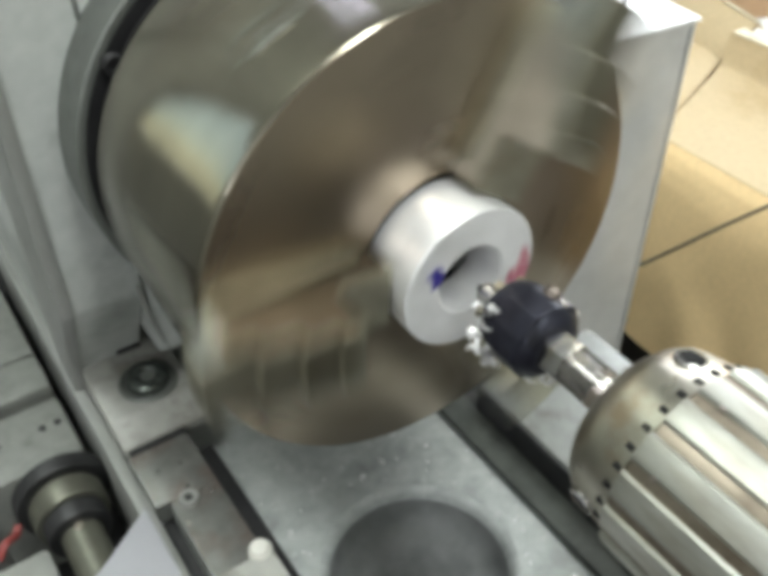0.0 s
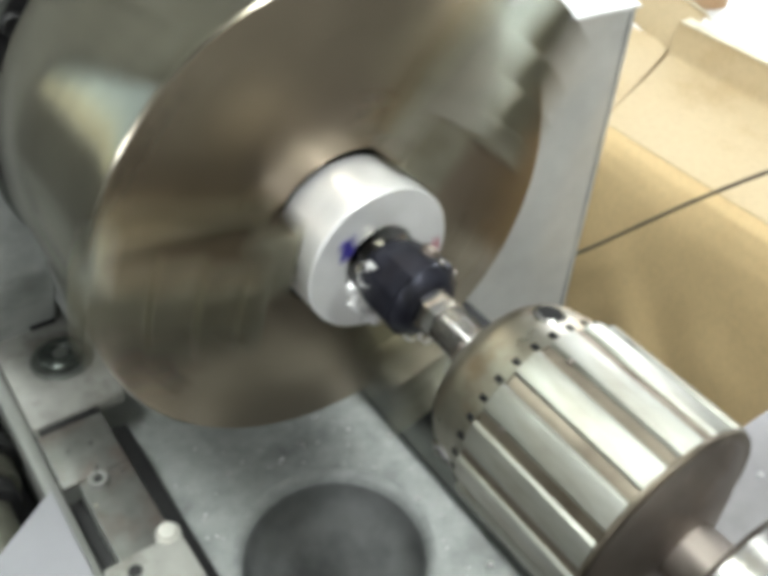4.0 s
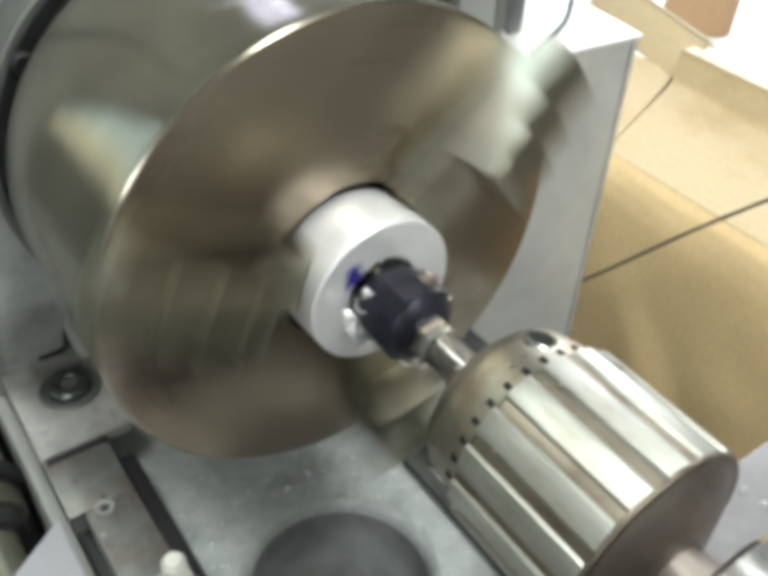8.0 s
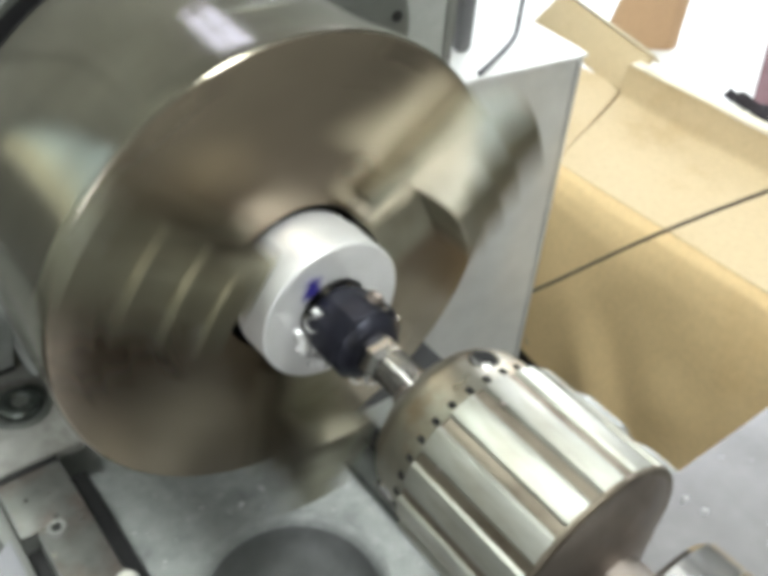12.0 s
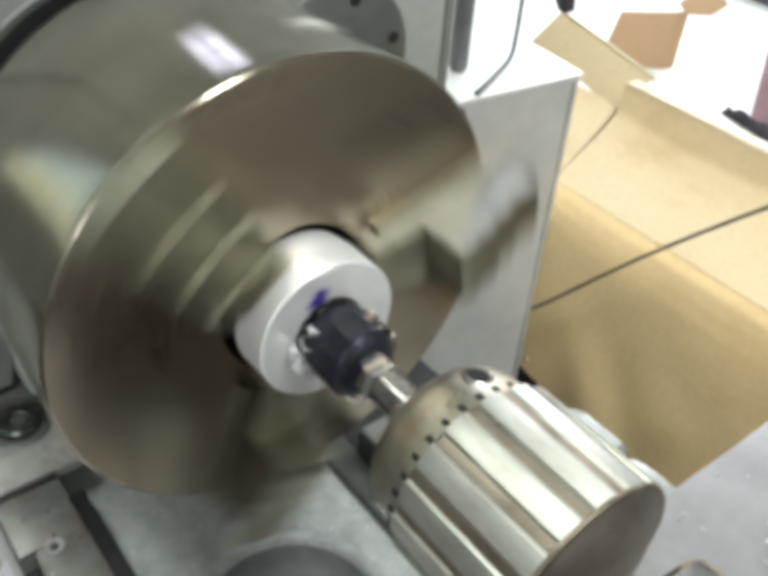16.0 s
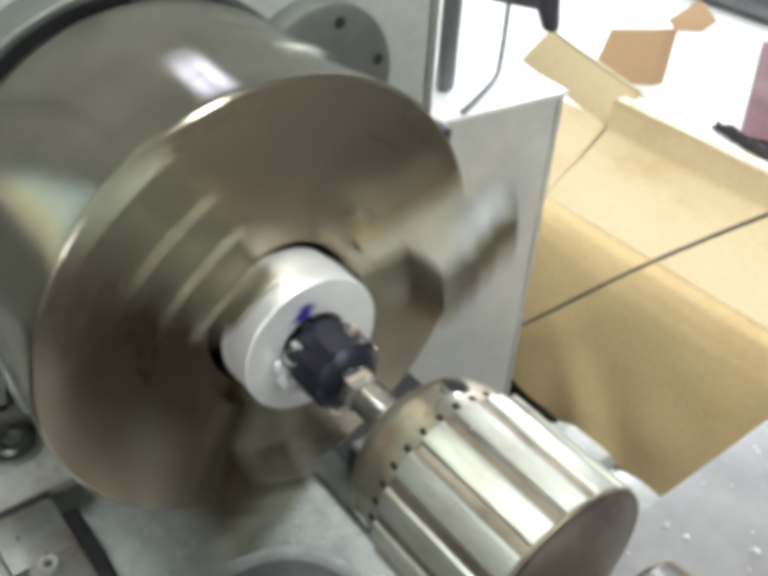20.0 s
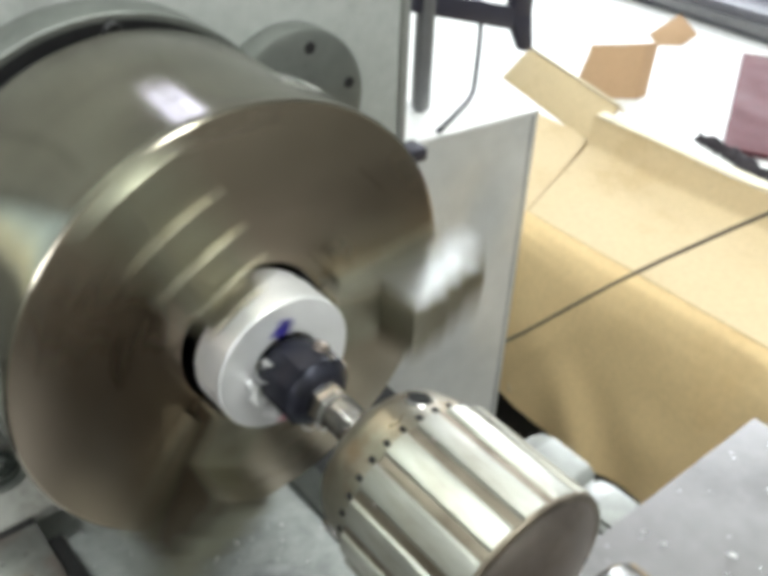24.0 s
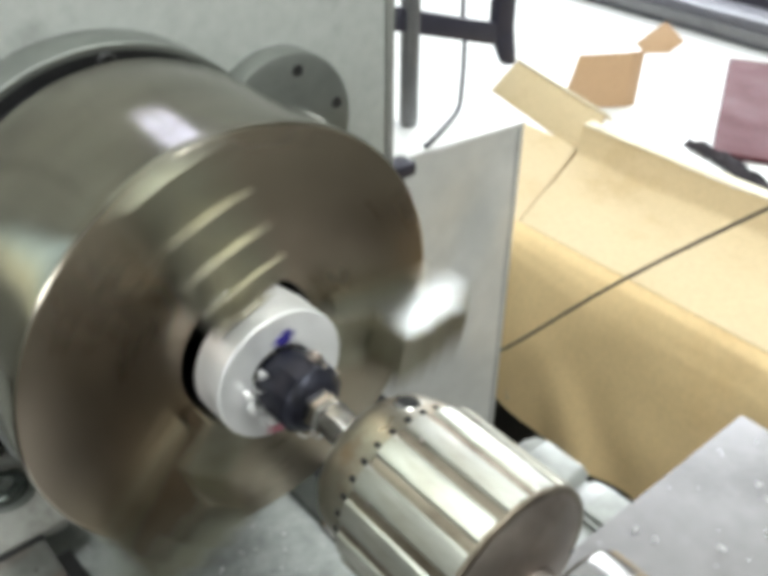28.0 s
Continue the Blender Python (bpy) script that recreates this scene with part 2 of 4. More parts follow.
def thing(name, label, category, m=None, group="", kind=""):
    ob = new(name)
    ob.empty_display_size = 0.02
    if m is not None:
        ob.matrix_basis = m
    return tagged(ob, label, category, group, kind)


def block(x0, x1, y0, y1, z0, z1, bev=0.002, m=None):
    bm = bmesh.new()
    bmesh.ops.create_cube(bm, size=1)
    for v in bm.verts:
        v.co = Vector(((x0 + x1) / 2 + v.co.x * (x1 - x0), (y0 + y1) / 2 + v.co.y * (y1 - y0), (z0 + z1) / 2 + v.co.z * (z1 - z0)))
    if bev:
        bmesh.ops.bevel(bm, geom=bm.edges[:], offset=bev, segments=2, affect="EDGES", profile=0.6)
    if m is not None:
        bmesh.ops.transform(bm, matrix=m, verts=bm.verts[:])
    return bm


def revolve(profile, seg=64, axis="y", m=None, a0=0.0, a1=360.0):
    """A surface of revolution from (radius, height) points round the y or z axis."""
    bm = bmesh.new()
    full = a1 - a0 >= 359.9
    n = seg if full else seg + 1
    rings = []
    for k in range(n):
        a = radians(a0 + (a1 - a0) * k / seg)
        ring = []
        for r, h in profile:
            c = (r * math.cos(a), h, r * math.sin(a)) if axis == "y" else (r * math.cos(a), r * math.sin(a), h)
            ring.append(bm.verts.new(c))
        rings.append(ring)
    for k in range(seg):
        a, b = rings[k], rings[(k + 1) % n]
        for i in range(len(profile) - 1):
            bm.faces.new((a[i], a[i + 1], b[i + 1], b[i]))
    bmesh.ops.remove_doubles(bm, verts=bm.verts[:], dist=1e-6)
    if m is not None:
        bmesh.ops.transform(bm, matrix=m, verts=bm.verts[:])
    return bm


def prism(points, depth0, depth1, plane="xz", bev=0.0, m=None):
    """A polygon in a plane, drawn out along the third axis."""
    bm = bmesh.new()
    put = {"xz": lambda a, b, d: (a, d, b), "yz": lambda a, b, d: (d, a, b), "xy": lambda a, b, d: (a, b, d)}[plane]
    lo = [bm.verts.new(put(a, b, depth0)) for a, b in points]
    hi = [bm.verts.new(put(a, b, depth1)) for a, b in points]
    bm.faces.new(lo)
    bm.faces.new(hi[::-1])
    for i in range(len(points)):
        j = (i + 1) % len(points)
        bm.faces.new((lo[i], hi[i], hi[j], lo[j]))
    bmesh.ops.recalc_face_normals(bm, faces=bm.faces[:])
    if bev:
        bmesh.ops.bevel(bm, geom=bm.edges[:], offset=bev, segments=2, affect="EDGES", profile=0.6)
    if m is not None:
        bmesh.ops.transform(bm, matrix=m, verts=bm.verts[:])
    return bm


def tube(path, radius, seg=10):
    """A round cord along a smooth path."""
    pts = [Vector(p) for p in path]
    fine = []
    for i in range(len(pts) - 1):
        p0, p1, p2, p3 = pts[max(i - 1, 0)], pts[i], pts[i + 1], pts[min(i + 2, len(pts) - 1)]
        for k in range(8):
            t = k / 8
            fine.append(0.5 * ((2 * p1) + (p2 - p0) * t + (2 * p0 - 5 * p1 + 4 * p2 - p3) * t * t + (3 * p1 - p0 - 3 * p2 + p3) * t ** 3))
    fine.append(pts[-1])
    bm = bmesh.new()
    rings = []
    for i, p in enumerate(fine):
        d = (fine[min(i + 1, len(fine) - 1)] - fine[max(i - 1, 0)]).normalized()
        u = d.orthogonal().normalized() if i == 0 else (u - d * u.dot(d)).normalized()
        w = d.cross(u)
        rings.append([bm.verts.new(p + radius * (u * math.cos(2 * math.pi * k / seg) + w * math.sin(2 * math.pi * k / seg))) for k in range(seg)])
    for a, b in zip(rings, rings[1:]):
        for k in range(seg):
            bm.faces.new((a[k], b[k], b[(k + 1) % seg], a[(k + 1) % seg]))
    bm.faces.new(rings[0])
    bm.faces.new(rings[-1][::-1])
    return bm


def hexagon(radius, y0, y1, bev=0.0004, turn=0.0):
    return prism([(radius * math.cos(radians(60 * k + turn)), radius * math.sin(radians(60 * k + turn))) for k in range(6)], y0, y1, "xz", bev)


# ---- the workshop ----
def workshop():
    x0, x1, y0, y1, z0, z1 = ROOM
    tagged(part("floor", block(x0 - .1, x1 + .1, y0 - .1, y1 + .1, z0 - .1, z0, 0), FLOOR), "dark stained concrete workshop floor", "floor", kind="structure")
    tagged(part("ceiling", block(x0 - .1, x1 + .1, y0 - .1, y1 + .1, z1, z1 + .1, 0), CEILING), "pale board workshop ceiling", "ceiling", kind="structure")
    for name, number, (ya, yb, za, zb), xa, xf in (("wall_east", 3, EAST, x1, x1 + .001), ("wall_west", 4, WEST, x0 - .1, x0 - .012)):
        side = thing(name, "painted workshop wall with a bright window", "wall", kind="structure")
        for a, b, c, d in ((y0, ya, z0, z1), (yb, y1, z0, z1), (ya, yb, z0, za), (ya, yb, zb, z1)):
            part("wall_section", block(xa, xa + .1, a, b, c, d, 0), WALL, side)
        win = thing("window_%d" % number, "white framed workshop window out of view, placed to give daylight", "window", kind="structure")
        for a, b, c, d in ((ya, yb, za, za + .04), (ya, yb, zb - .04, zb), (ya, ya + .04, za + .04, zb - .04), (yb - .04, yb, za + .04, zb - .04)):
            part("window_frame", block(xf, xf + .011, a, b, c, d, 0.003), WHITE, win)
    tagged(part("wall_south", block(x0 - .1, x1 + .1, y0 - .1, y0, z0, z1, 0), WALL), "plain painted workshop wall", "wall", kind="structure")
    north = thing("wall_north", "painted workshop wall with three window openings", "wall", kind="structure")
    edges = [x0 - .1] + [v for w in sorted(WINDOWS) for v in w[:2]] + [x1 + .1]
    for a, b in zip(edges[::2], edges[1::2]):
        part("wall_section", block(a, b, y1, y1 + .1, z0, z1, 0), WALL, north)
    for k, (a, b, c, d, w, col) in enumerate(WINDOWS):
        part("wall_section", block(a, b, y1, y1 + .1, z0, c, 0), WALL, north)
        part("wall_section", block(a, b, y1, y1 + .1, d, z1, 0), WALL, north)
        win = thing("window_%d" % (k + 1), "white framed workshop window out of view, placed to give daylight", "window", kind="structure")
        m = (a + b) / 2
        for p, q, r, t in ((a, b, c, c + .04), (a, b, d - .04, d), (a, a + .04, c + .04, d - .04), (b - .04, b, c + .04, d - .04), (m - .02, m + .02, c + .04, d - .04)):
            part("window_frame", block(p, q, y1 + .001, y1 + .012, r, t, 0.003), WHITE, win)
    # housings for the added lamps, out of view
    for x, y, w, col in LAMPS:
        lum = thing("added_ceiling_light", "long ceiling luminaire with a lit diffuser, added out of view", "ceiling light", group="ceiling luminaires")
        part("housing", block(x - .30, x + .30, y - .62, y + .62, 2.44, 2.5, 0.004), CEILING, lum)
        part("diffuser", block(x - .28, x + .28, y - .6, y + .6, 2.405, 2.437, 0.006), GLOW, lum, "lit white diffuser")


workshop()


# ---- the lathe's bed and headstock ----
BOWL = (-.0135, -.0160, .0515)      # place and outer radius of the round hollow in the bed's web


def holed_sheet(x0, x1, y0, y1, z, hole):
    """A flat sheet with one round hole."""
    cx, cy, r = hole
    corners = [math.atan2(y - cy, x - cx) % (2 * math.pi) for x in (x0, x1) for y in (y0, y1)]
    angles = sorted([2 * math.pi * k / 96 for k in range(96)] + corners)
    bm = bmesh.new()
    inner, outer = [], []
    for a in angles:
        c, d = math.cos(a), math.sin(a)
        reach = min(((x1 if c > 0 else x0) - cx) / c if abs(c) > 1e-6 else 9, ((y1 if d > 0 else y0) - cy) / d if abs(d) > 1e-6 else 9)
        inner.append(bm.verts.new((cx + r * c, cy + r * d, z)))
        outer.append(bm.verts.new((cx + reach * c, cy + reach * d, z)))
    for k in range(len(angles)):
        j = (k + 1) % len(angles)
        bm.faces.new((inner[k], outer[k], outer[j], inner[j]))
    return bm


def lathe_bed():
    bed = thing("lathe_bed", "grey ground iron lathe bed with oily ways and a painted web", "lathe bed")
    part("front_way", block(-.1085, -.0815, -.75, .0720, -.30, -.163, .0015), BED, bed, "ground flat front way")
    part("front_way", block(-.1160, -.0815, .0722, .112, -.30, -.163, .0015), BED, bed, "ground flat front way")
    part("front_apron", block(-.1240, -.1166, -.75, .40, -.34, -.1625, .0018), SHEET, bed, "pale worn front edge of the bed")
    part("apron_gap", block(-.1460, -.1242, .0500, .40, -.34, -.245, .001), GAP, bed, "block painted black for the shade in the gap beside the bed")
    part("oil_groove", block(-.1166, -.1085, -.75, .0720, -.30, -.176, 0), GAP, bed, "dark oily groove")
    part("web", holed_sheet(-.0815, .075, -.75, .30, -.19, BOWL), BED_PAINT, bed, "grey green painted web between the ways")
    part("web_core", block(-.0815, .075, -.75, .30, -.30, -.224, 0), BED_PAINT, bed)
    part("web_step", block(-.0814, -.0715, -.75, .103, -.189, -.172, .001), GAP, bed, "dark shoulder beside the front way")
    part("rear_way", block(.075, .160, -.75, .048, -.34, -.163, .002), BED, bed, "wide ground rear way ending at the gap")
    # the next three parts are coloured dark in place of shade
    part("bed_gap", block(.075, .160, .0482, .30, -.34, -.186, .002), GAP, bed, "gap under the chuck, painted dark for its shade")
    part("rear_shade", block(.0560, .0748, -.75, .125, -.1899, -.1835, .002), WAY_SHADE, bed, "dark strip standing for the shade beside the rear way")
    part("way_side", block(.0735, .0748, -.75, .0479, -.1834, -.1655, 0), GAP, bed, "side of the rear way, its shade painted dark")
    part("rear_trough", block(.1605, .197, -.75, .30, -.34, -.300, .002), GAP, bed, "dark trough behind the bed")
    part("rear_rail", block(.1605, .187, -.75, -.010, -.1898, -.161, .003), BED, bed, "bright rear edge rail")
    return bed


lathe_bed()


def socket_screw(parent, x, y, z, r=.0045, mat=BRIGHT):
    s = part("screw", revolve([(r * .45, 0.0), (r * .5, .0022), (r * .9, .0024), (r, .0015), (r, -.003)], 20, "z", pose(x, y, z)), mat, parent, "bright screw head")
    part("socket", revolve([(0.0, .0006), (r * .46, .0006)], 6, "z", pose(x, y, z)), GAP, s)
    return s


def gib_strip():
    strip = thing("way_strip", "bare steel strip screwed along the front way", "steel strip")
    part("strip", block(-.1080, -.0822, -.20, .0705, -.1632, -.1605, .0008), STRIP, strip)
    part("strip", block(-.1155, -.0822, .0707, .1085, -.1632, -.1605, .0008), STRIP, strip)
    part("joint", block(-.1140, -.0822, .1087, .1123, -.170, -.1602, 0), GAP, strip, "dark joint against the headstock foot")
    random.seed(11)
    for k in range(7):
        a, y = random.uniform(-.108, -.086), random.uniform(.03, .106)
        part("metal_fleck", revolve([(0, .0007), (.0009, .0006), (.0013, 0)], 7, "z", pose(a, y, -.1605)), BRIGHT, strip, "bright metal fleck")
    for y in (.066, -.03, -.12):
        socket_screw(strip, -.0995, y, -.1600, .0052, SHEET)


gib_strip()


def headstock():
    hs = thing("headstock", "grey green painted cast iron lathe headstock", "headstock")
    part("casting", block(-.0785, .196, .142, .62, -.133, .147, .006), CAST, hs, "grey painted front casting")
    part("casting_base", block(-.0660, .150, .182, .60, -.1655, -.1335, .003), CAST, hs, "recessed base of the casting")
    part("leg", prism([(.142, .147), (.142, -.084), (.1765, -.1500), (.1765, -.165), (.62, -.165), (.62, .147)], -.119, -.0790, "yz", .003), CAST, hs, "sloping front leg of the casting")
    part("leg_edge", tube([(-.0815, .1425, -.080), (-.0800, .1424, -.095), (-.0765, .1430, -.113), (-.0712, .1440, -.1315)], .0016), SHEET, hs, "bright strip standing for the edge's highlight of the leg")
    part("spindle_collar", revolve([(.04, .1285), (.086, .1285), (.0865, .121), (.0955, .1185), (.0985, .1185), (.0994, .1195), (.0996, .1435)], 96), COLLAR, hs, "round iron collar behind the chuck")
    part("collar_recess", revolve([(.055, .1205), (.0868, .1205), (.0868, .1188), (.0958, .1178)], 96), GAP, hs, "dark recess of the collar")
    for k in range(6):
        a = radians(146 + 60 * k)
        sc = part("collar_screw", revolve([(0, -.0018), (.0022, -.0018), (.0024, -.0028), (.0042, -.003), (.0048, -.002), (.0048, .004)], 18, "y", pose(.0915 * math.cos(a), .117, .0915 * math.sin(a))), GAP, hs, "dark cap screw")
    foot = part("foot", prism([(.1125, -.166), (.1125, -.1590), (.1270, -.1502), (.20, -.1500), (.20, -.166)], -.1163, -.0665, "yz", .002), FOOT, hs, "foot ledge bolted to the bed")
    part("bolt_pocket", revolve([(.0, .0005), (.0145, .0005), (.0150, .0012), (.0158, .0010), (.0168, -.0004)], 40, "z", pose(-.0872, .1455, -.1497)), COLLAR, hs, "round oily spot face")
    part("bolt", revolve([(0, .0026), (.0050, .0030), (.0062, .0042), (.0100, .0044), (.0116, .0034), (.0122, .0)], 40, "z", pose(-.0872, .1455, -.1490)), BOLT, hs, "worn round bolt head")
    part("socket", revolve([(0, .0002), (.0048, .0002)], 6, "z", pose(-.0872, .1455, -.1459, 0, 0, 12)), COLLAR, hs)
    part("slot", block(-.0945, -.0800, .1735, .1780, -.1490, -.1460, .001), GAP, hs, "dark slot at the back of the foot")
    cap = part("bearing_cap", revolve([(0, -.016), (.040, -.016), (.0438, -.0145), (.0445, -.0125), (.0445, .006)], 72, "y", pose(.110, .142, .0245)), COLLAR, hs, "round grey bearing cap")
    for a in (78, 14, -50, 142):
        part("cap_hole", revolve([(0, -.0166), (.0032, -.0166), (.0034, -.0160)], 14, "y", pose(.110 + .0345 * math.cos(radians(a)), .142, .0245 + .0345 * math.sin(radians(a)))), GAP, cap, "dark screw hole")
    part("cover_edge", block(.1965, .2035, .1435, .60, -.165, .146, .002), SHEET, hs, "pale side cover edge")
    part("corner_strip", prism([(.1400, .146), (.1400, -.083), (.1735, -.1490), (.1735, -.1655), (.20, -.1655), (.20, .146)], -.1225, -.1150, "yz", .002), SHEET, hs, "pale worn corner edge")
    return hs


headstock()


# ---- the chuck and the work ----
def three_jaw_chuck():
    ch = thing("lathe_chuck", "large worn steel three jaw lathe chuck turning slowly", "lathe chuck")
    part("body", revolve([(.0925, .1105), (.0928, .1045), (.0962, .1030), (.0968, .1010), (.0978, .0600), (.0994, .0120), (.1, .0060), (.1, .0012), (.0990, .0003)], 128), BODY, ch, "smooth cylindrical steel body")
    part("face", revolve([(.0990, .0003), (.0984, .0), (.0335, .0), (.0326, .0012)], 128), STEEL, ch, "brown grey turned front face")
    part("bore", revolve([(.0326, .0012), (.0326, .06), (.0, .06)], 64), GAP, ch, "dark centre bore")
    part("back_plate", revolve([(.0905, .1105), (.0905, .1165), (.03, .1165)], 96), GAP, ch)
    steps = ((.0307, .0550, -.0150), (.0550, .0640, -.0365), (.0640, .0765, -.0338), (.0765, .0900, -.0292), (.0900, .1085, -.0240))

    def outline(inset, start=0.0, end=1.0):
        rows = [(max(r0, start), min(r1, end), y) for r0, r1, y in steps if r1 > start and r0 < end]
        pts = [(rows[0][0] + inset, -.0005)]
        for r0, r1, y in rows:
            pts += [(r0 + inset, y + inset), (r1 - inset, y + inset)]
        if end < 1.0:
            return pts + [(end - inset, -.0005)]
        return pts + [(steps[-1][1] - inset, -.0085 - inset), (.0985 - inset, -.0070), (.0985 - inset, -.0005)]

    for k in range(3):
        jaw = part("jaw", prism(outline(0), -.0132, .0132, "xy", .0008), JAW, ch, "hardened jaw stepped down towards the rim")
        jaw.matrix_basis = pose(0, 0, 0, 0, -120 * k, 0)
        # bright and dim reflections of the two flanks are painted as differing steels
        part("bright_flank", prism(outline(.0012, .0310), .0133, .0137, "xy"), TIP, jaw, "flank in lighter steel for its flash of light")
        part("bright_flank", prism(outline(.0012, .0965), -.0140, -.0137, "xy"), TIP, jaw, "end of the flank in lighter steel for its flash of light")
        part("dim_flank", prism(outline(.0012, .0310), -.0136, -.0133, "xy"), DIM_FLANK, jaw, "flank in darker steel for its dim reflection")
        for side in (-1, 1):
            part("guide_rib", block(.038, .0985, -.0060, -.001, side * .0155 - .0016, side * .0155 + .0016, .0006), JAW, jaw)
    for k in range(3):
        a = radians(60 + 120 * k)
        m = Matrix.Translation((.0985 * math.cos(a), .0370, .0985 * math.sin(a))) @ pose(0, 0, 0, 0, 90 - math.degrees(a), 0)
        key = part("key_socket", revolve([(.0060, .0002), (.0063, .0012), (.0073, .0012), (.0078, .0004)], 32, "z", m), TIP, ch, "bright worn rim of the chuck key socket")
        part("socket_hole", block(-.0041, .0041, -.0041, .0041, -.0004, .0005, 0, m), BODY, key, "square key hole")
    return ch


CHUCK = three_jaw_chuck()


def workpiece():
    w = thing("aluminium_ring", "bright machined aluminium ring blank gripped in the chuck", "workpiece")
    part("ring", revolve([(.0142, -.0048), (.0142, -.0222), (.0150, -.0231), (.0294, -.0231), (.0301, -.0224), (.0304, -.0054), (.0298, -.0048), (.0142, -.0048)], 96), ALUMINIUM, w)
    for a0, a1 in ((10, 112), (248, 350)):
        part("back_shoulder", revolve([(.0200, .0030), (.0294, .0030), (.0298, -.0049)], 36, "y", None, a0, a1), ALUMINIUM, w, "unturned shoulder at the ring's back")
    for a0, a1, r0, r1 in ((-96, -62, .0225, .0290), (-60, -50, .0235, .0275), (-88, -70, .0190, .0222)):
        part("dye_mark", revolve([(r0, -.0234), (r1, -.0234)], 12, "y", None, a0, a1), PINK, w, "pink layout dye smear")
    part("ink_mark", prism([(.0152, -.0024), (.0200, -.0052), (.0232, -.0010), (.0200, .0008), (.0184, .0046), (.0154, .0026)], -.0236, -.0232, "xz", 0, pose(0, 0, 0, 0, -97, 0)), BLUE, w, "blue marker ink spot")
    return w


WORK = workpiece()


# ---- the drill chuck, its cutter and the tailstock ----
def drill_chuck():
    d = thing("drill_chuck", "heavy keyed drill chuck of worn bright steel", "drill chuck")
    # the grooves are darker and browner than the lands
    part("sleeve", revolve([(.0300, -.1040), (.0326, -.1042), (.0334, -.1052), (.0334, -.1505), (.0341, -.1509), (.0342, -.1518), (.0338, -.1524), (.0318, -.1526)], 120), GROOVE, d, "dark brown grooved sleeve")
    arc = [-8.3 + 16.6 * k / 10 for k in range(11)]
    land_arc = [(.0346 - .0010 * max(0, abs(a) - 7.0) / 1.3, radians(a)) for a in arc]
    outline = [(.0330 * math.cos(radians(a)), .0330 * math.sin(radians(a))) for a in arc] + [(r * math.cos(a), r * math.sin(a)) for r, a in reversed(land_arc)]
    for k in range(16):
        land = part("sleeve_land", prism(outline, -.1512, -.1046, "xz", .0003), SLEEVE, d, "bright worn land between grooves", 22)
        land.matrix_basis = pose(0, 0, 0, 0, -(90.7 + 22.5 * k), 0)
        if k % 2 == 0:
            a = radians(8)
            part("pit", revolve([(0, .0001), (.0008, .0001), (.0010, -.0002)], 10, "z", Matrix.Translation((.0346 * math.cos(a), -.1130, .0346 * math.sin(a))) @ pose(0, 0, 0, 0, 82, 0)), DARK_END, land, "small dark pit")
    nose = part("nose", revolve([(.0080, -.0800), (.0105, -.0790), (.0175, -.0795), (.0228, -.0812), (.0268, -.0842), (.0290, -.0872), (.0300, -.0900), (.0316, -.0985), (.0322, -.1010), (.0330, -.1044)], 120), NOSE, d, "tapered nose with brown stains")
    for k in range(3):
        a = radians(79 + 120 * k)
        m = Matrix.Translation((.0308 * math.cos(a), -.0938, .0308 * math.sin(a))) @ pose(0, 0, 0, 0, 90 - math.degrees(a), 0)
        part("key_hole", revolve([(0, .0007), (.0036, .0007), (.0038, .0002)], 24, "z", m), VOID, nose, "chuck key hole, its dark inside painted black")
        part("hole_chamfer", revolve([(.0037, .0006), (.0040, .0010), (.0050, .0005), (.0052, -.0004)], 24, "z", m), BRIGHT, nose, "bright worn chamfer")
    for k in range(30):
        a = radians(80 + 12 * k)
        m = Matrix.Translation((.0326 * math.cos(a), -.1022, .0326 * math.sin(a))) @ pose(0, 0, 0, 0, 90 - math.degrees(a), 0)
        part("tooth_gap", block(-.0010, .0010, -.0014, .0014, -.001, .0003, .0002, m), VOID, nose, "gap between the key teeth, its shade painted black")
    for k in range(3):
        part("grip_jaw", block(.0066, .0115, -.0800, -.0720, -.0035, .0035, .0012, pose(0, 0, 0, 0, -30 - 120 * k, 0)), DARK_END, d, "steel gripping jaw")
    part("back", revolve([(.0318, -.1526), (.0308, -.1525), (.0295, -.1532), (.0230, -.1562), (.0165, -.1585), (.0110, -.1598), (.0, -.1598)], 96), DARK_END, d, "dull brown back face of the chuck")
    part("arbor", revolve([(.0, -.1590), (.0095, -.1590), (.0098, -.1765), (.0, -.1765)], 40), DARK_END, d, "steel taper arbor")
    part("grease_hole", revolve([(0, 0), (.0020, 0), (.0022, .0006)], 14, "y", pose(.0285, -.1530, -.0100)), GAP, d, "small dark hole")
    return d


DRILL = drill_chuck()


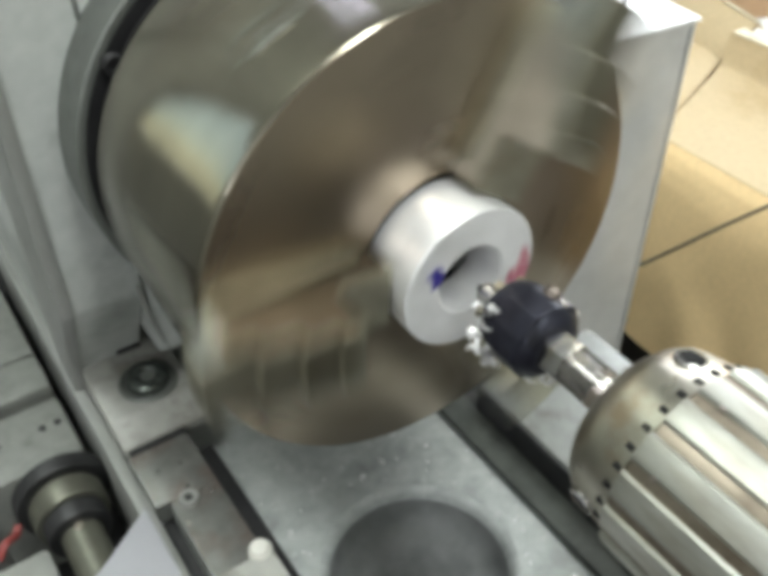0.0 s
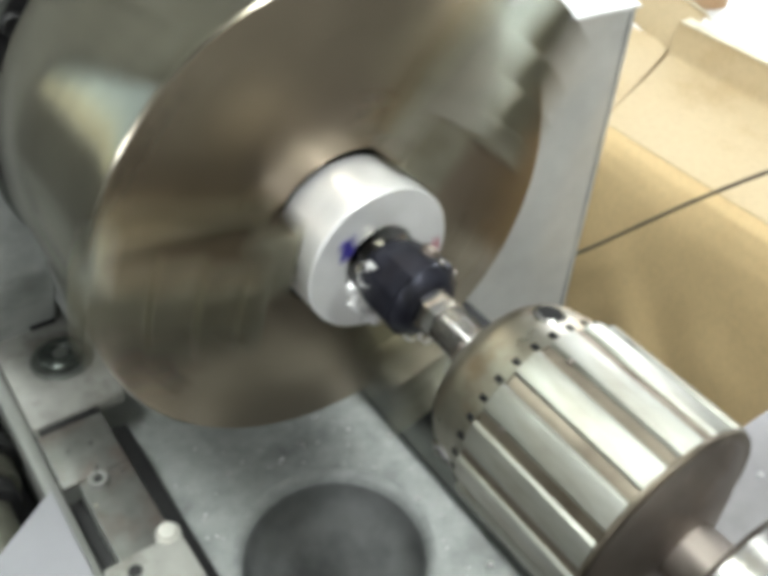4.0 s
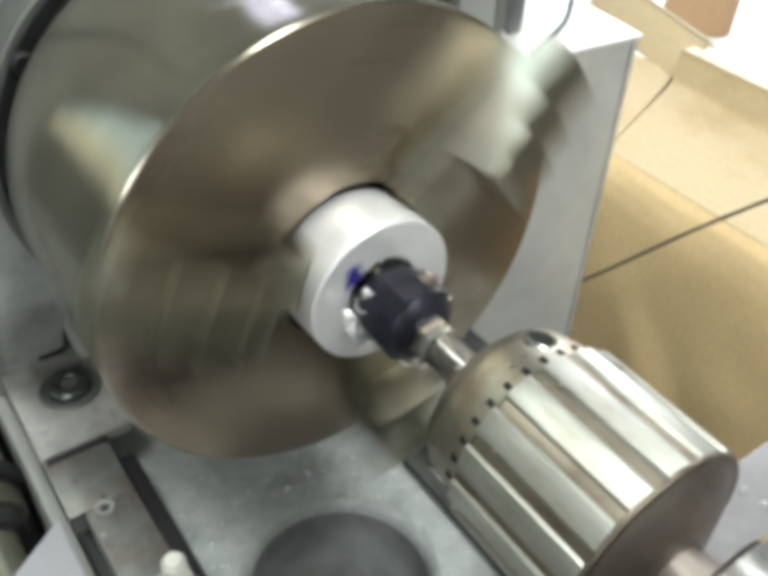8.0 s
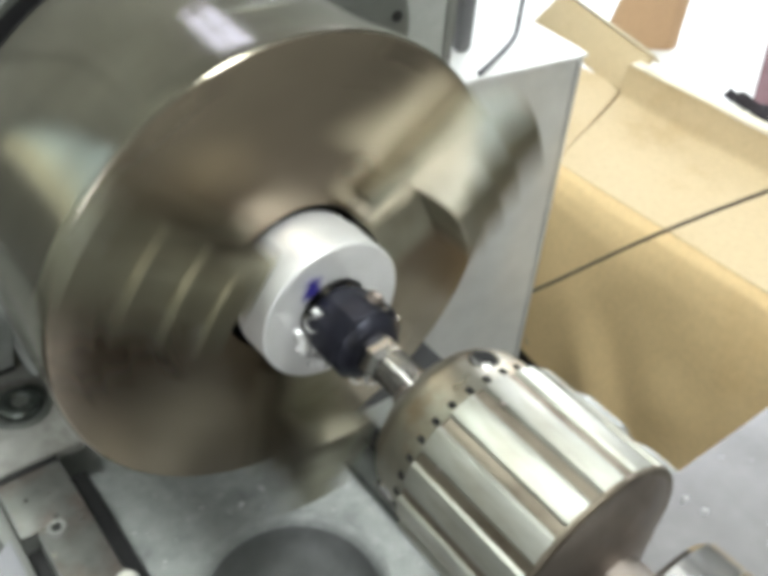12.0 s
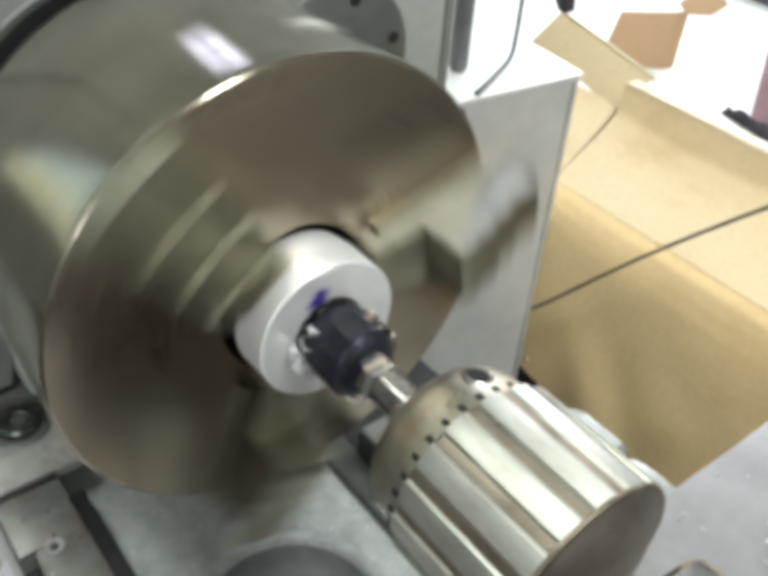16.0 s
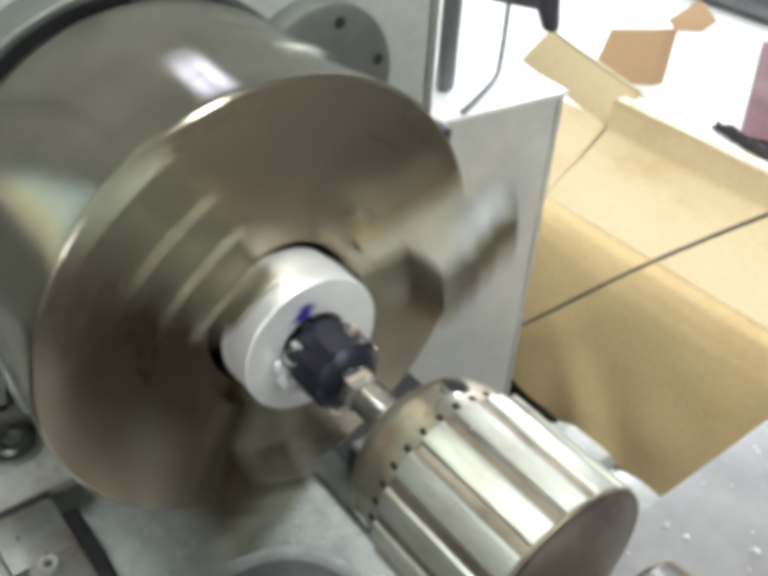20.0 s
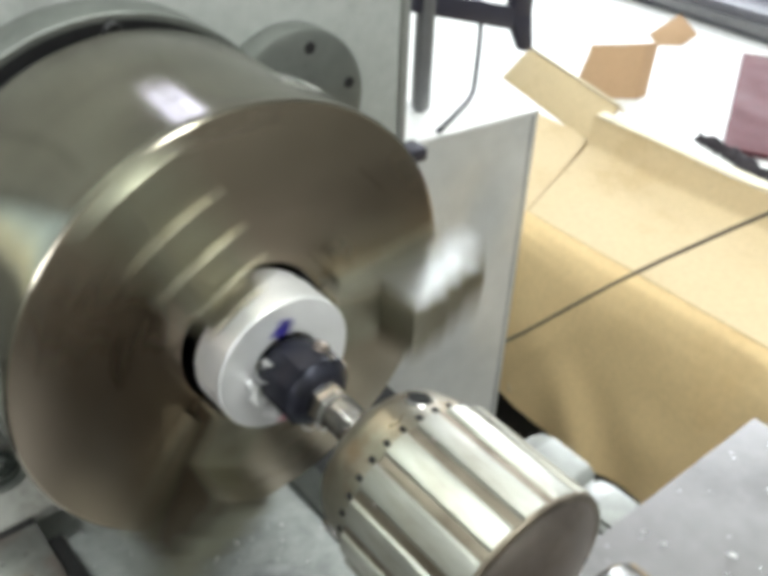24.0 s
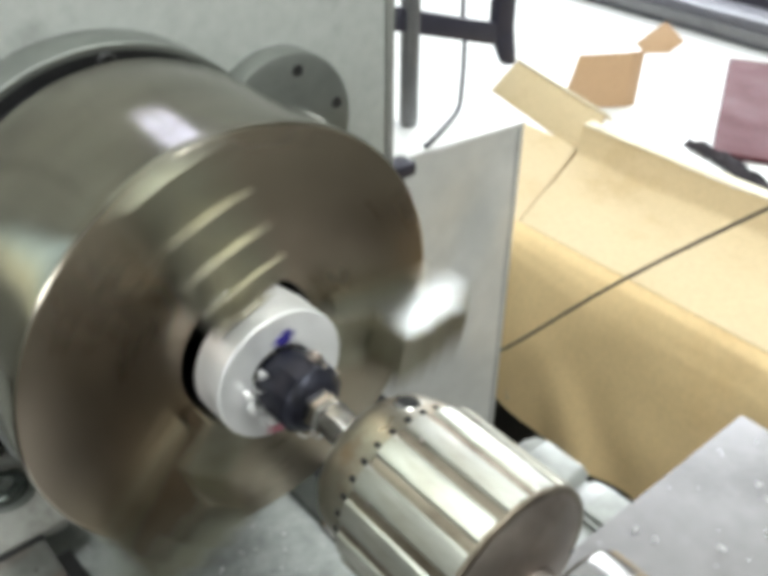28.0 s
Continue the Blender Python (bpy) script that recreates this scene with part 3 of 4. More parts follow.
def cutter():
    c = thing("hole_cutter", "black oxide hole cutter with silver shank", "cutter")
    part("crown", revolve([(.0, -.0242), (.0118, -.0238), (.0126, -.0226), (.0136, -.0245), (.0146, -.0275), (.0146, -.0300), (.0, -.0300)], 48), BLACK_TOOL, c, "black front crown")
    part("body", prism([((.0160 if k % 2 else .0153) * math.cos(radians(36 * k + 6)), (.0160 if k % 2 else .0153) * math.sin(radians(36 * k + 6))) for k in range(10)], -.0440, -.0292, "xz", .0014), BLACK_TOOL, c, "black faceted cutter body", 20)
    part("shoulder", revolve([(.0140, -.0438), (.0118, -.0468), (.0092, -.0482), (.0, -.0482)], 40), BLACK_TOOL, c, "rounded black shoulder")
    # highlights on the two upper right edges, made as bright strips
    for a in (24, 60):
        part("edge_highlight", block(.0146, .0158, -.0436, -.0345, -.0008, .0008, .0003, pose(0, 0, 0, 0, -a, 0)), BRIGHT, c, "bright strip standing for the edge's highlight")
    for k in range(6):
        part("tooth", prism([(.0096, -.0030), (.0124, -.0026), (.0128, .0004), (.0108, .0016)], -.0245, -.0195, "xz", .0004, pose(0, 0, 0, 0, 60 * k + 10, 0)), NOSE, c, "ground steel tooth")
    part("pilot", revolve([(0, -.006), (.0020, -.0085), (.0040, -.0110), (.0040, -.025)], 24), BRIGHT, c, "bright pilot point")
    part("set_screw", revolve([(0, 0), (.0022, 0), (.0026, .0008), (.0032, .0012), (.0034, -.001)], 16, "z", Matrix.Translation((.0078, -.0360, .0136)) @ pose(0, 0, 0, 0, 30, 0)), DARK_END, c, "dull set screw")
    part("nut", hexagon(.0086, -.0570, -.0480, .0007, 10), BRIGHT, c, "silver hexagon nut")
    part("shank", revolve([(.0066, -.0560), (.0066, -.0760), (.0060, -.0770), (.0060, -.090), (0, -.090)], 24), BRIGHT, c, "silver shank")
    for k in range(9):
        part("thread_ring", revolve([(.0064, -.0575 - .0015 * k), (.0074, -.0581 - .0015 * k), (.0064, -.0588 - .0015 * k)], 24), BRIGHT, c)
    return c


CUTTER = cutter()


def swarf_curl(m, turns=1.6, r=.0042, pitch=.003, width=.0024):
    bm = bmesh.new()
    last = None
    for k in range(int(turns * 14)):
        a = k / 14 * 2 * math.pi
        rr = r * (1 - .25 * k / (turns * 14))
        p = Vector((rr * math.cos(a), rr * math.sin(a), pitch * k / 14))
        pair = (bm.verts.new(p), bm.verts.new(p + Vector((0, 0, width))))
        if last:
            bm.faces.new((last[0], pair[0], pair[1], last[1]))
        last = pair
    bmesh.ops.solidify(bm, geom=bm.faces[:], thickness=.0002)
    ob = part("swarf_curl", bm, ALUMINIUM)
    ob.matrix_basis = m
    return tagged(ob, "small bright curl of aluminium swarf", "metal chip", "aluminium swarf")


SWARF = [swarf_curl(pose(x, y, z, *r), 1.2, c, .0026, .0022) for x, y, z, r, c in (
    (-.0150, -.0275, .0040, (40, 20, 0), .0034), (-.0178, -.0272, -.0040, (80, 0, 30), .0042), (-.0155, -.0275, -.0105, (120, 10, 60), .0034), (-.0205, -.0262, .0005, (20, 70, 10), .0030),
    (-.0190, -.0265, -.0085, (60, 30, 80), .0028), (-.0118, -.0272, -.0148, (70, 70, 20), .0030), (-.0142, -.0285, .0095, (10, 60, 0), .0024), (-.0030, -.0415, -.0172, (30, 0, 0), .0032), (.0005, -.0430, -.0165, (80, 30, 0), .0026))]
swarf_curl(pose(.0390, -.0160, -.1888, 0, 0, 40), .5, .0022, .0008, .0012)      # two turnings lying on the web
swarf_curl(pose(.0240, .0640, -.1888, 0, 0, 160), .7, .0020, .0008, .0014)
random.seed(5)
for _k in range(26):
    _x, _y = random.uniform(-.07, .055), random.uniform(-.16, .12)
    if math.hypot(_x - BOWL[0], _y - BOWL[1]) > BOWL[2] + .003:
        swarf_curl(pose(_x, _y, -.1885, random.uniform(0, 180), random.uniform(0, 180), random.uniform(0, 360)), random.uniform(.5, 1.3), random.uniform(.0012, .003))
for _k in range(22):
    swarf_curl(pose(random.uniform(.1, .255), random.uniform(-.30, -.115), -.1180, random.uniform(0, 180), random.uniform(0, 180), random.uniform(0, 360)), random.uniform(.4, 1.0), random.uniform(.001, .002))


def chips():
    """Fine bright turnings strewn over the web and the rear plate."""
    bm = bmesh.new()
    random.seed(23)
    for k in range(240):
        if k < 170:
            p = Vector((random.uniform(-.068, .054), random.uniform(-.20, .10), -.1897))
            if (p.x - BOWL[0]) ** 2 + (p.y - BOWL[1]) ** 2 < BOWL[2] ** 2:
                continue
        else:
            p = Vector((random.uniform(.09, .258), random.uniform(-.33, -.108), -.1198))
        r = random.uniform(.0004, .0011) * (1.8 if k % 17 == 0 else 1)
        a = random.uniform(0, 6.28)
        q = [bm.verts.new(p + Vector((r * math.cos(a + 2.1 * i) * random.uniform(.6, 1.6), r * math.sin(a + 2.1 * i), random.uniform(0, .0006)))) for i in range(3)]
        top = bm.verts.new(p + Vector((0, 0, random.uniform(.0006, .0012))))
        for i in range(3):
            bm.faces.new((q[i], q[(i + 1) % 3], top))
        bm.faces.new(q[::-1])
    ob = part("metal_chips", bm, ALUMINIUM)
    tagged(ob, "fine bright aluminium chips strewn over the oily bed", "metal chips", kind="stuff")


chips()


def tailstock():
    q = thing("tailstock_quill", "round bare steel quill carrying the drill chuck", "quill")
    part("barrel", revolve([(.0, -.1715), (.0205, -.1715), (.0250, -.1722), (.0268, -.1740), (.0270, -.1800), (.0270, -.34), (.0, -.34)], 64), BRIGHT, q, "polished steel barrel")
    part("graduation", revolve([(.02705, -.1850), (.02715, -.1853), (.02715, -.1860), (.02705, -.1863)], 64), GROOVE, q, "dark graduation line")
    t = thing("tailstock", "grey painted cast lathe tailstock", "tailstock")
    part("barrel", revolve([(.0275, -.310), (.042, -.310), (.046, -.316), (.046, -.46), (.0275, -.46)], 48), CAST, t, "bored grey barrel")
    part("base", block(-.060, .060, -.46, -.312, -.162, -.046, .006), CAST, t)
    return q


QUILL = tailstock()


def rear_plate():
    p = thing("carriage_plate", "flat scratched grey steel plate across the rear way", "steel plate")
    part("plate", block(.052, .2635, -.52, -.1035, -.1330, -.1200, .002), PLATE, p, "grey scratched top plate")
    part("support", block(.080, .184, -.50, -.115, -.1626, -.1334, .002), BED, p)
    part("lock_knob", revolve([(0, .016), (.006, .0155), (.0095, .012), (.0105, .006), (.009, .0), (.006, -.002), (.006, -.012)], 32, "z", pose(.072, -.150, -.106)), BRIGHT, p, "bright round lock nut")
    return p


rear_plate()


# unseen dark blocks, added so that the chuck's face reflects less light
def saddle():
    p = thing("reflection_block", "dark block added out of view to darken the chuck face's reflection", "saddle")
    part("bridge", block(-.1190, .030, -.52, -.118, -.1590, -.1300, .003), DARK_BLOCK, p, "added dark lower block")
    part("upper_block", block(-.1150, -.020, -.50, -.140, -.1298, -.0600, .003), DARK_BLOCK, p, "added dark upper block")
    part("wiper", block(-.1150, .026, -.1178, -.1145, -.1585, -.1400, .001), PLASTIC, p, "added black front strip")


saddle()


def rail_lug(y0, y1, h):
    g = part("way_clamp", prism([(y0, -.1606), (y0 + .006, -.1606 + h), (y1 - .012, -.1606 + h), (y1, -.1606)], .164, .1895, "yz", .0015), BED)
    return tagged(g, "pale cast clamp lug on the rear edge of the bed", "clamp", "rear clamp lugs")


rail_lug(-.058, -.012, .0050)
rail_lug(-.100, -.060, .0035)


def web_bowl():
    d = thing("round_bowl", "round hollow sunk into the bed's web, its shade painted dark grey", "bowl")
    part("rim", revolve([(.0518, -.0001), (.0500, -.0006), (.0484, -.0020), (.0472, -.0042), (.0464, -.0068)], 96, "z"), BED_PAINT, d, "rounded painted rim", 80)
    # inside painted darker than the rim to stand for shade
    part("hollow", revolve([(.0464, -.0068), (.0450, -.0120), (.0420, -.0185), (.0360, -.0240), (.0260, -.0276), (.0120, -.0290), (0, -.0292)], 96, "z"), BOWL_SHADE, d, "", 80)
    part("chip", revolve([(0, .0012), (.0010, .0008), (.0016, 0)], 6, "z", pose(-.016, .009, -.0284, 0, 0, 0)), BRIGHT, d, "bright chip in the hollow")
    d.matrix_basis = pose(BOWL[0], BOWL[1], -.1900)


web_bowl()


# ---- the front of the bed: gearbox, feed shaft, carriage wing ----
def gearbox():
    g = thing("feed_gearbox", "oily grey feed gearbox on the front of the bed", "gearbox")
    part("case", block(-.29, -.1305, .20, .55, -.34, -.190, .005), GEARBOX_PAINT, g)
    part("top_cover", block(-.285, -.1315, .243, .325, -.190, -.183, .002), GEARBOX_PAINT, g, "flat cover")
    part("ledge", block(-.28, -.1310, .205, .238, -.190, -.179, .004), GEARBOX_PAINT, g, "rounded ledge")
    part("dial", revolve([(0, .05), (.034, .05), (.040, .046), (.041, .0)], 48, "z", pose(-.158, .425, -.190)), WHITE, g, "white round knob top")
    return g


gearbox()


def feed_shaft():
    f = thing("feed_shaft", "round steel feed shaft with a dark collar", "feed shaft")
    m = pose(-.150, 0, -.206)
    part("bracket", block(-.188, -.1305, .150, .199, -.26, -.184, .004), GEARBOX_PAINT, f, "grey bearing bracket")
    for x, z in ((-.172, -.1835), (-.146, -.1835), (-.137, -.1835)):
        part("bracket_hole", revolve([(0, .0003), (.0022, .0003), (.0024, 0)], 12, "z", pose(x, .178, z)), GAP, f)
    part("flange", revolve([(.019, .1395), (.0265, .1395), (.0272, .1410), (.0272, .1495)], 48, "y", m), GAP, f, "dark oily flange")
    part("collar", revolve([(.0155, .1235), (.0205, .1240), (.0212, .1260), (.0212, .1392)], 48, "y", m), SHAFT, f, "worn grey collar")
    part("seal", revolve([(.0118, .1120), (.0172, .1125), (.0178, .1140), (.0178, .1236)], 48, "y", m), GAP, f, "black seal ring")
    part("shaft", revolve([(0, -.60), (.0115, -.60), (.0115, .118)], 40, "y", m), SHAFT, f, "oily round shaft")
    part("grub_screw", revolve([(0, .0006), (.0022, .0006), (.0028, .0)], 14, "z", pose(-.150, .110, -.1945)), BRIGHT, f)
    return f


feed_shaft()


def carriage_wing():
    c = thing("carriage_wing", "pale steel carriage wing beside the front way", "carriage")
    part("wing", prism([(-.1200, .0745), (-.152, .052), (-.24, .02), (-.24, -.30), (-.1200, -.30)], -.1900, -.1600, "xy", .002), PALE, c, "pale flat wing")
    part("stop", block(-.1175, -.080, -.035, .0125, -.1604, -.1500, .003), FOOT, c, "beige stop block")
    part("stop_hole", revolve([(0, .0004), (.0030, .0004), (.0034, 0)], 16, "z", pose(-.1055, .0035, -.1500)), GAP, c)
    part("knob", revolve([(0, .0135), (.0040, .0130), (.0058, .010), (.0058, .004), (.0045, 0), (.0045, -.004)], 28, "z", pose(-.0855, .0135, -.1600)), IVORY, c, "small cream knob")
    return c


carriage_wing()


def handle(x, y, z):
    h = thing("feed_lever", "small red and pale feed lever", "lever")
    part("grip", tube([(x - .012, y - .006, z), (x - .006, y - .002, z + .005), (x, y + .004, z + .001), (x + .003, y + .008, z + .003)], .0022), RED_PAINT, h, "red grip")
    part("boss", block(x - .03, x + .012, y - .040, y - .010, -.24, z - .002, .004), SHEET, h)


handle(-.180, .120, -.197)


# ---- behind the lathe ----
def wavy_sheet(x0, x1, z0, z1, y):
    """A dented metal sheet facing -y."""
    bm = bmesh.new()
    nx, nz = 26, 60
    grid = []
    for j in range(nz + 1):
        row = []
        for i in range(nx + 1):
            u, w = i / nx, j / nz
            x, z = x0 + (x1 - x0) * u, z0 + (z1 - z0) * w
            fade = min(1.0, 8 * min(u, 1 - u, 1 - w))
            d = noise.noise(Vector((x * 26, 0.3, z * 11))) * .0026 + noise.noise(Vector((x * 12, 4.1, z * 4))) * .0046
            bend = u - (.40 + .55 * max(0.0, w - .62) + .10 * w)
            d += .0035 * math.exp(-(bend / .16) ** 2)
            row.append(bm.verts.new((x, y + d * fade, z)))
        grid.append(row)
    for a, c in zip(grid, grid[1:]):
        for i in range(nx):
            bm.faces.new((a[i], a[i + 1], c[i + 1], c[i]))
    bmesh.ops.recalc_face_normals(bm, faces=bm.faces[:])
    bmesh.ops.solidify(bm, geom=bm.faces[:], thickness=.0012)
    return bm


def guard_box():
    b = thing("guard_box", "grey galvanised sheet metal box behind the headstock", "metal box")
    # one sheet metal: the sides' light and shade are put into their colours
    part("front", wavy_sheet(.2045, .3555, -.62, -.0545, .1640), GUARD, b, "dull wavy front sheet", 60)
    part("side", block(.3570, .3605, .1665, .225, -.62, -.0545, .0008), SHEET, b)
    part("seam", block(.3508, .3516, .1622, .1630, -.62, -.056, 0), GREY_BAR, b, "dark folded seam")
    part("top", block(.2045, .3605, .1625, .225, -.0540, -.0515, .0008), WHITE, b, "top coloured white for the bright light on it")
    b.matrix_basis = pose(.358, .164, 0, 0, 0, -5.5) @ pose(-.358, -.164, 0)
    return b


guard_box()


def cable_clip():
    c = part("cable_clip", block(.216, .2400, .160, .178, -.0600, -.0490, .003), PLASTIC)
    tagged(c, "black plastic cable clip on the box", "cable clip")


cable_clip()


def back_bench():
    w = thing("back_bench", "broad white topped bench behind the lathe", "bench")
    part("top", block(.6200, 2.7, -.22, 2.3, -.565, -.530, .003), WHITE, w)
    for x, y in ((.66, -.16), (2.6, -.16), (.66, 2.2), (2.6, 2.2)):
        part("leg", block(x - .03, x + .03, y - .03, y + .03, -1.15, -.565, .003), GREY_BAR, w)
    s = thing("machine_stand", "dark machine stand and chip tray", "machine stand")
    part("tray", block(-.35, .222, -.9, .75, -.36, -.340, .003), GAP, s, "dark chip tray")
    part("shelf", block(.205, .528, -.9, .75, -.66, -.621, .003), GAP, s, "dark shelf behind the stand")
    part("cabinet", block(-.30, .20, -.85, .70, -1.15, -.36, .005), CAST, s)


back_bench()


def bowed(profile, y0, y1, swell, skew=0.0):
    """A thin card sheet: a profile in x and z drawn out along y, uneven as old card is."""
    bm = bmesh.new()
    n = 40
    grid = []
    for k in range(n + 1):
        row = []
        for x, z in profile:
            y = y0 + (y1 - y0) * k / n + skew * (x - .565)
            d = noise.noise(Vector((x * 7, y * 6, z * 7))) * swell * min(1.0, max(0.0, (x - .5655) / .03))
            row.append(bm.verts.new((x + d * .6, y, z + d)))
        grid.append(row)
    for a, b in zip(grid, grid[1:]):
        for i in range(len(profile) - 1):
            bm.faces.new((a[i], a[i + 1], b[i + 1], b[i]))
    bmesh.ops.recalc_face_normals(bm, faces=bm.faces[:])
    bmesh.ops.solidify(bm, geom=bm.faces[:], thickness=.003)
    return bm


def sagging_front(y0, y1):
    """The box's bulging front: folded sharply at its far end, rounded over at the near one, with a crease low down."""
    crisp = [(.5270, -.5295), (.5305, -.470), (.5335, -.410), (.5360, -.355), (.5375, -.325), (.5395, -.3130), (.5450, -.3055), (.5550, -.3015), (.5650, -.2990)]
    soft = [(.5140, -.5295), (.5195, -.475), (.5240, -.430), (.5280, -.392), (.5325, -.362), (.5375, -.338), (.5440, -.3200), (.5530, -.3070), (.5650, -.2990)]
    bm = bmesh.new()
    grid = []
    n = 90
    for k in range(n + 1):
        y = y0 + (y1 - y0) * k / n
        f = min(1.0, max(0.0, (y - .20) / .20))
        f = f * f * (3 - 2 * f)
        row = []
        for i in range(33):
            u = i / 4
            a = min(int(u), 7)
            w = u - a
            (x0, z0), (x1, z1) = [tuple(s * (1 - f) + h * f for s, h in zip(soft[c], crisp[c])) for c in (a, a + 1)]
            x, z = x0 * (1 - w) + x1 * w, z0 * (1 - w) + z1 * w
            low = max(0.0, 1 - u / 2.6)
            d = .0085 * noise.noise(Vector((x * 5, y * 5, z * 6))) + .003 * noise.noise(Vector((.3, y * 17, z * 15)))
            ridge = y - (.105 + .030 * u)
            d += low * (.003 * math.exp(-(ridge / .030) ** 2) - .011 * math.exp(-((ridge - .050) / .034) ** 2))
            row.append(bm.verts.new((x + d * min(1.0, (8 - u) / 2), y, z)))
        grid.append(row)
    for p, q in zip(grid, grid[1:]):
        for i in range(32):
            bm.faces.new((p[i], p[i + 1], q[i + 1], q[i]))
    bmesh.ops.recalc_face_normals(bm, faces=bm.faces[:])
    bmesh.ops.solidify(bm, geom=bm.faces[:], thickness=.003)
    return bm


def cardboard_box():
    b = thing("cardboard_box", "large brown corrugated cardboard box with folded flaps", "cardboard box")
    part("front_panel", sagging_front(-.16, .60), CARD, b, "sagging creased front panel", 60)
    part("back_panel", block(.786, .790, -.16, .60, -.5295, -.3005, .001), CARD, b)
    part("end_panel", block(.5415, .7855, -.16, -.156, -.5295, -.3005, .001), CARD, b)
    part("end_panel", block(.5415, .7855, .596, .60, -.5295, -.3005, .001), CARD, b)
    part("top_flap", bowed([(.5640, -.2987), (.60, -.2985), (.64, -.2995), (.68, -.3005), (.72, -.3005), (.748, -.3000), (.758, -.2996), (.7625, -.2975), (.7660, -.2900), (.7775, -.2584)], -.16, .330, .006, .385), CARD_DIM, b, "closed top flap with an upturned rim, toned down under strong light", 60)
    part("top_flap", bowed([(.5655, -.3025), (.61, -.3035), (.67, -.3055), (.73, -.3045), (.786, -.3010)], .3335, .56, .008, .40), CARD_DIM, b, "closed top flap, toned down under strong light", 60)
    part("rim_edge", block(.7725, .7915, -.16, .408, -.2590, -.2560, .0010), CARD_EDGE, b, "pale frayed corrugated edge")
    part("torn_tab", prism([(-.012, -.006), (.010, -.011), (.013, .008), (-.004, .014)], -.0015, .0015, "xz", .0006, pose(.519, .285, -.512, 0, 25, 62)), CARD_DIM, b, "torn card tab at the corner")
    lean = pose(.7745, .4000, -.2990, 0, 46, -16)
    part("rim_flap", block(-.002, .002, .018, .255, -.004, .058, .001, lean), CARD_DIM, b, "upturned rim flap")
    part("rim_edge", block(-.005, .014, .019, .254, .0585, .0612, .0010, lean), CARD_EDGE, b, "pale frayed corrugated edge")
    return b


cardboard_box()


def loose_flaps():
    f = thing("small_carton", "small open brown carton lying on the white bench", "carton")
    part("side", prism([(-.115, 0), (.028, .0), (.040, .117), (-.078, .113)], -.002, .002, "xz", .0008), CARTON, f)
    part("side", prism([(0, 0), (.030, .0), (.050, .116), (.012, .117)], -.002, .002, "xz", .0008, pose(.0285, 0, 0, 0, 0, 28)), CARTON, f)
    f.matrix_basis = pose(1.40, .80, -.53, -14, 0, -36)
    g = part("card_offcut", block(-.052, .052, -.035, .035, 0, .004, .001), CARTON)
    g.matrix_basis = pose(1.790, .955, -.5120, 42, 0, -36) @ pose(0, 0, 0, 0, 0, 34)
    tagged(g, "small brown cardboard offcut on the white bench", "cardboard offcut")


loose_flaps()


def crumpled(length, half):
    """A crumpled strip of cloth with a ragged edge, lying along x."""
    bm = bmesh.new()
    nu, nv = 34, 10
    rows = []
    for i in range(nu + 1):
        u = i / nu
        w = half * (.25 + .75 * math.sin(math.pi * min(u * .8 + .05, 1)) ** .6)
        row = []
        for j in range(nv + 1):
            v = 2 * j / nv - 1
            edge = 1 + .35 * noise.noise(Vector((u * 26, v * 2, 1.7))) * abs(v)
            x, y = u * length + .012 * noise.noise(Vector((u * 9, v * 3, 5.1))), v * w * edge + .010 * math.sin(u * 5)
            z = .0022 + max(0.0, (1 - v * v) * .016 + .012 * noise.noise(Vector((u * 11, v * 2.6, 9.3))) * (1 - .6 * abs(v)))
            row.append(bm.verts.new((x, y, z)))
        rows.append(row)
    for p, q in zip(rows, rows[1:]):
        for j in range(nv):
            bm.faces.new((p[j], p[j + 1], q[j + 1], q[j]))
    bmesh.ops.recalc_face_normals(bm, faces=bm.faces[:])
    bmesh.ops.solidify(bm, geom=bm.faces[:], thickness=.002)
    return bm


def red_board():
    r = thing("red_case", "dull red case lying on the white bench", "case")
    part("lid", block(0, .56, -.50, 0, .008, .014, .003), RED, r)
    part("base", block(.005, .555, -.495, -.005, .0, .0078, .002), RED, r)
    r.matrix_basis = pose(1.352, .522, -.530, 0, 0, 28.5)
    d = part("rag", crumpled(.25, .023), RAG, None, "", 50)
    d.matrix_basis = pose(1.362, .580, -.530, 0, 0, -104)
    tagged(d, "dark frayed rag beside the red case", "rag")


red_board()


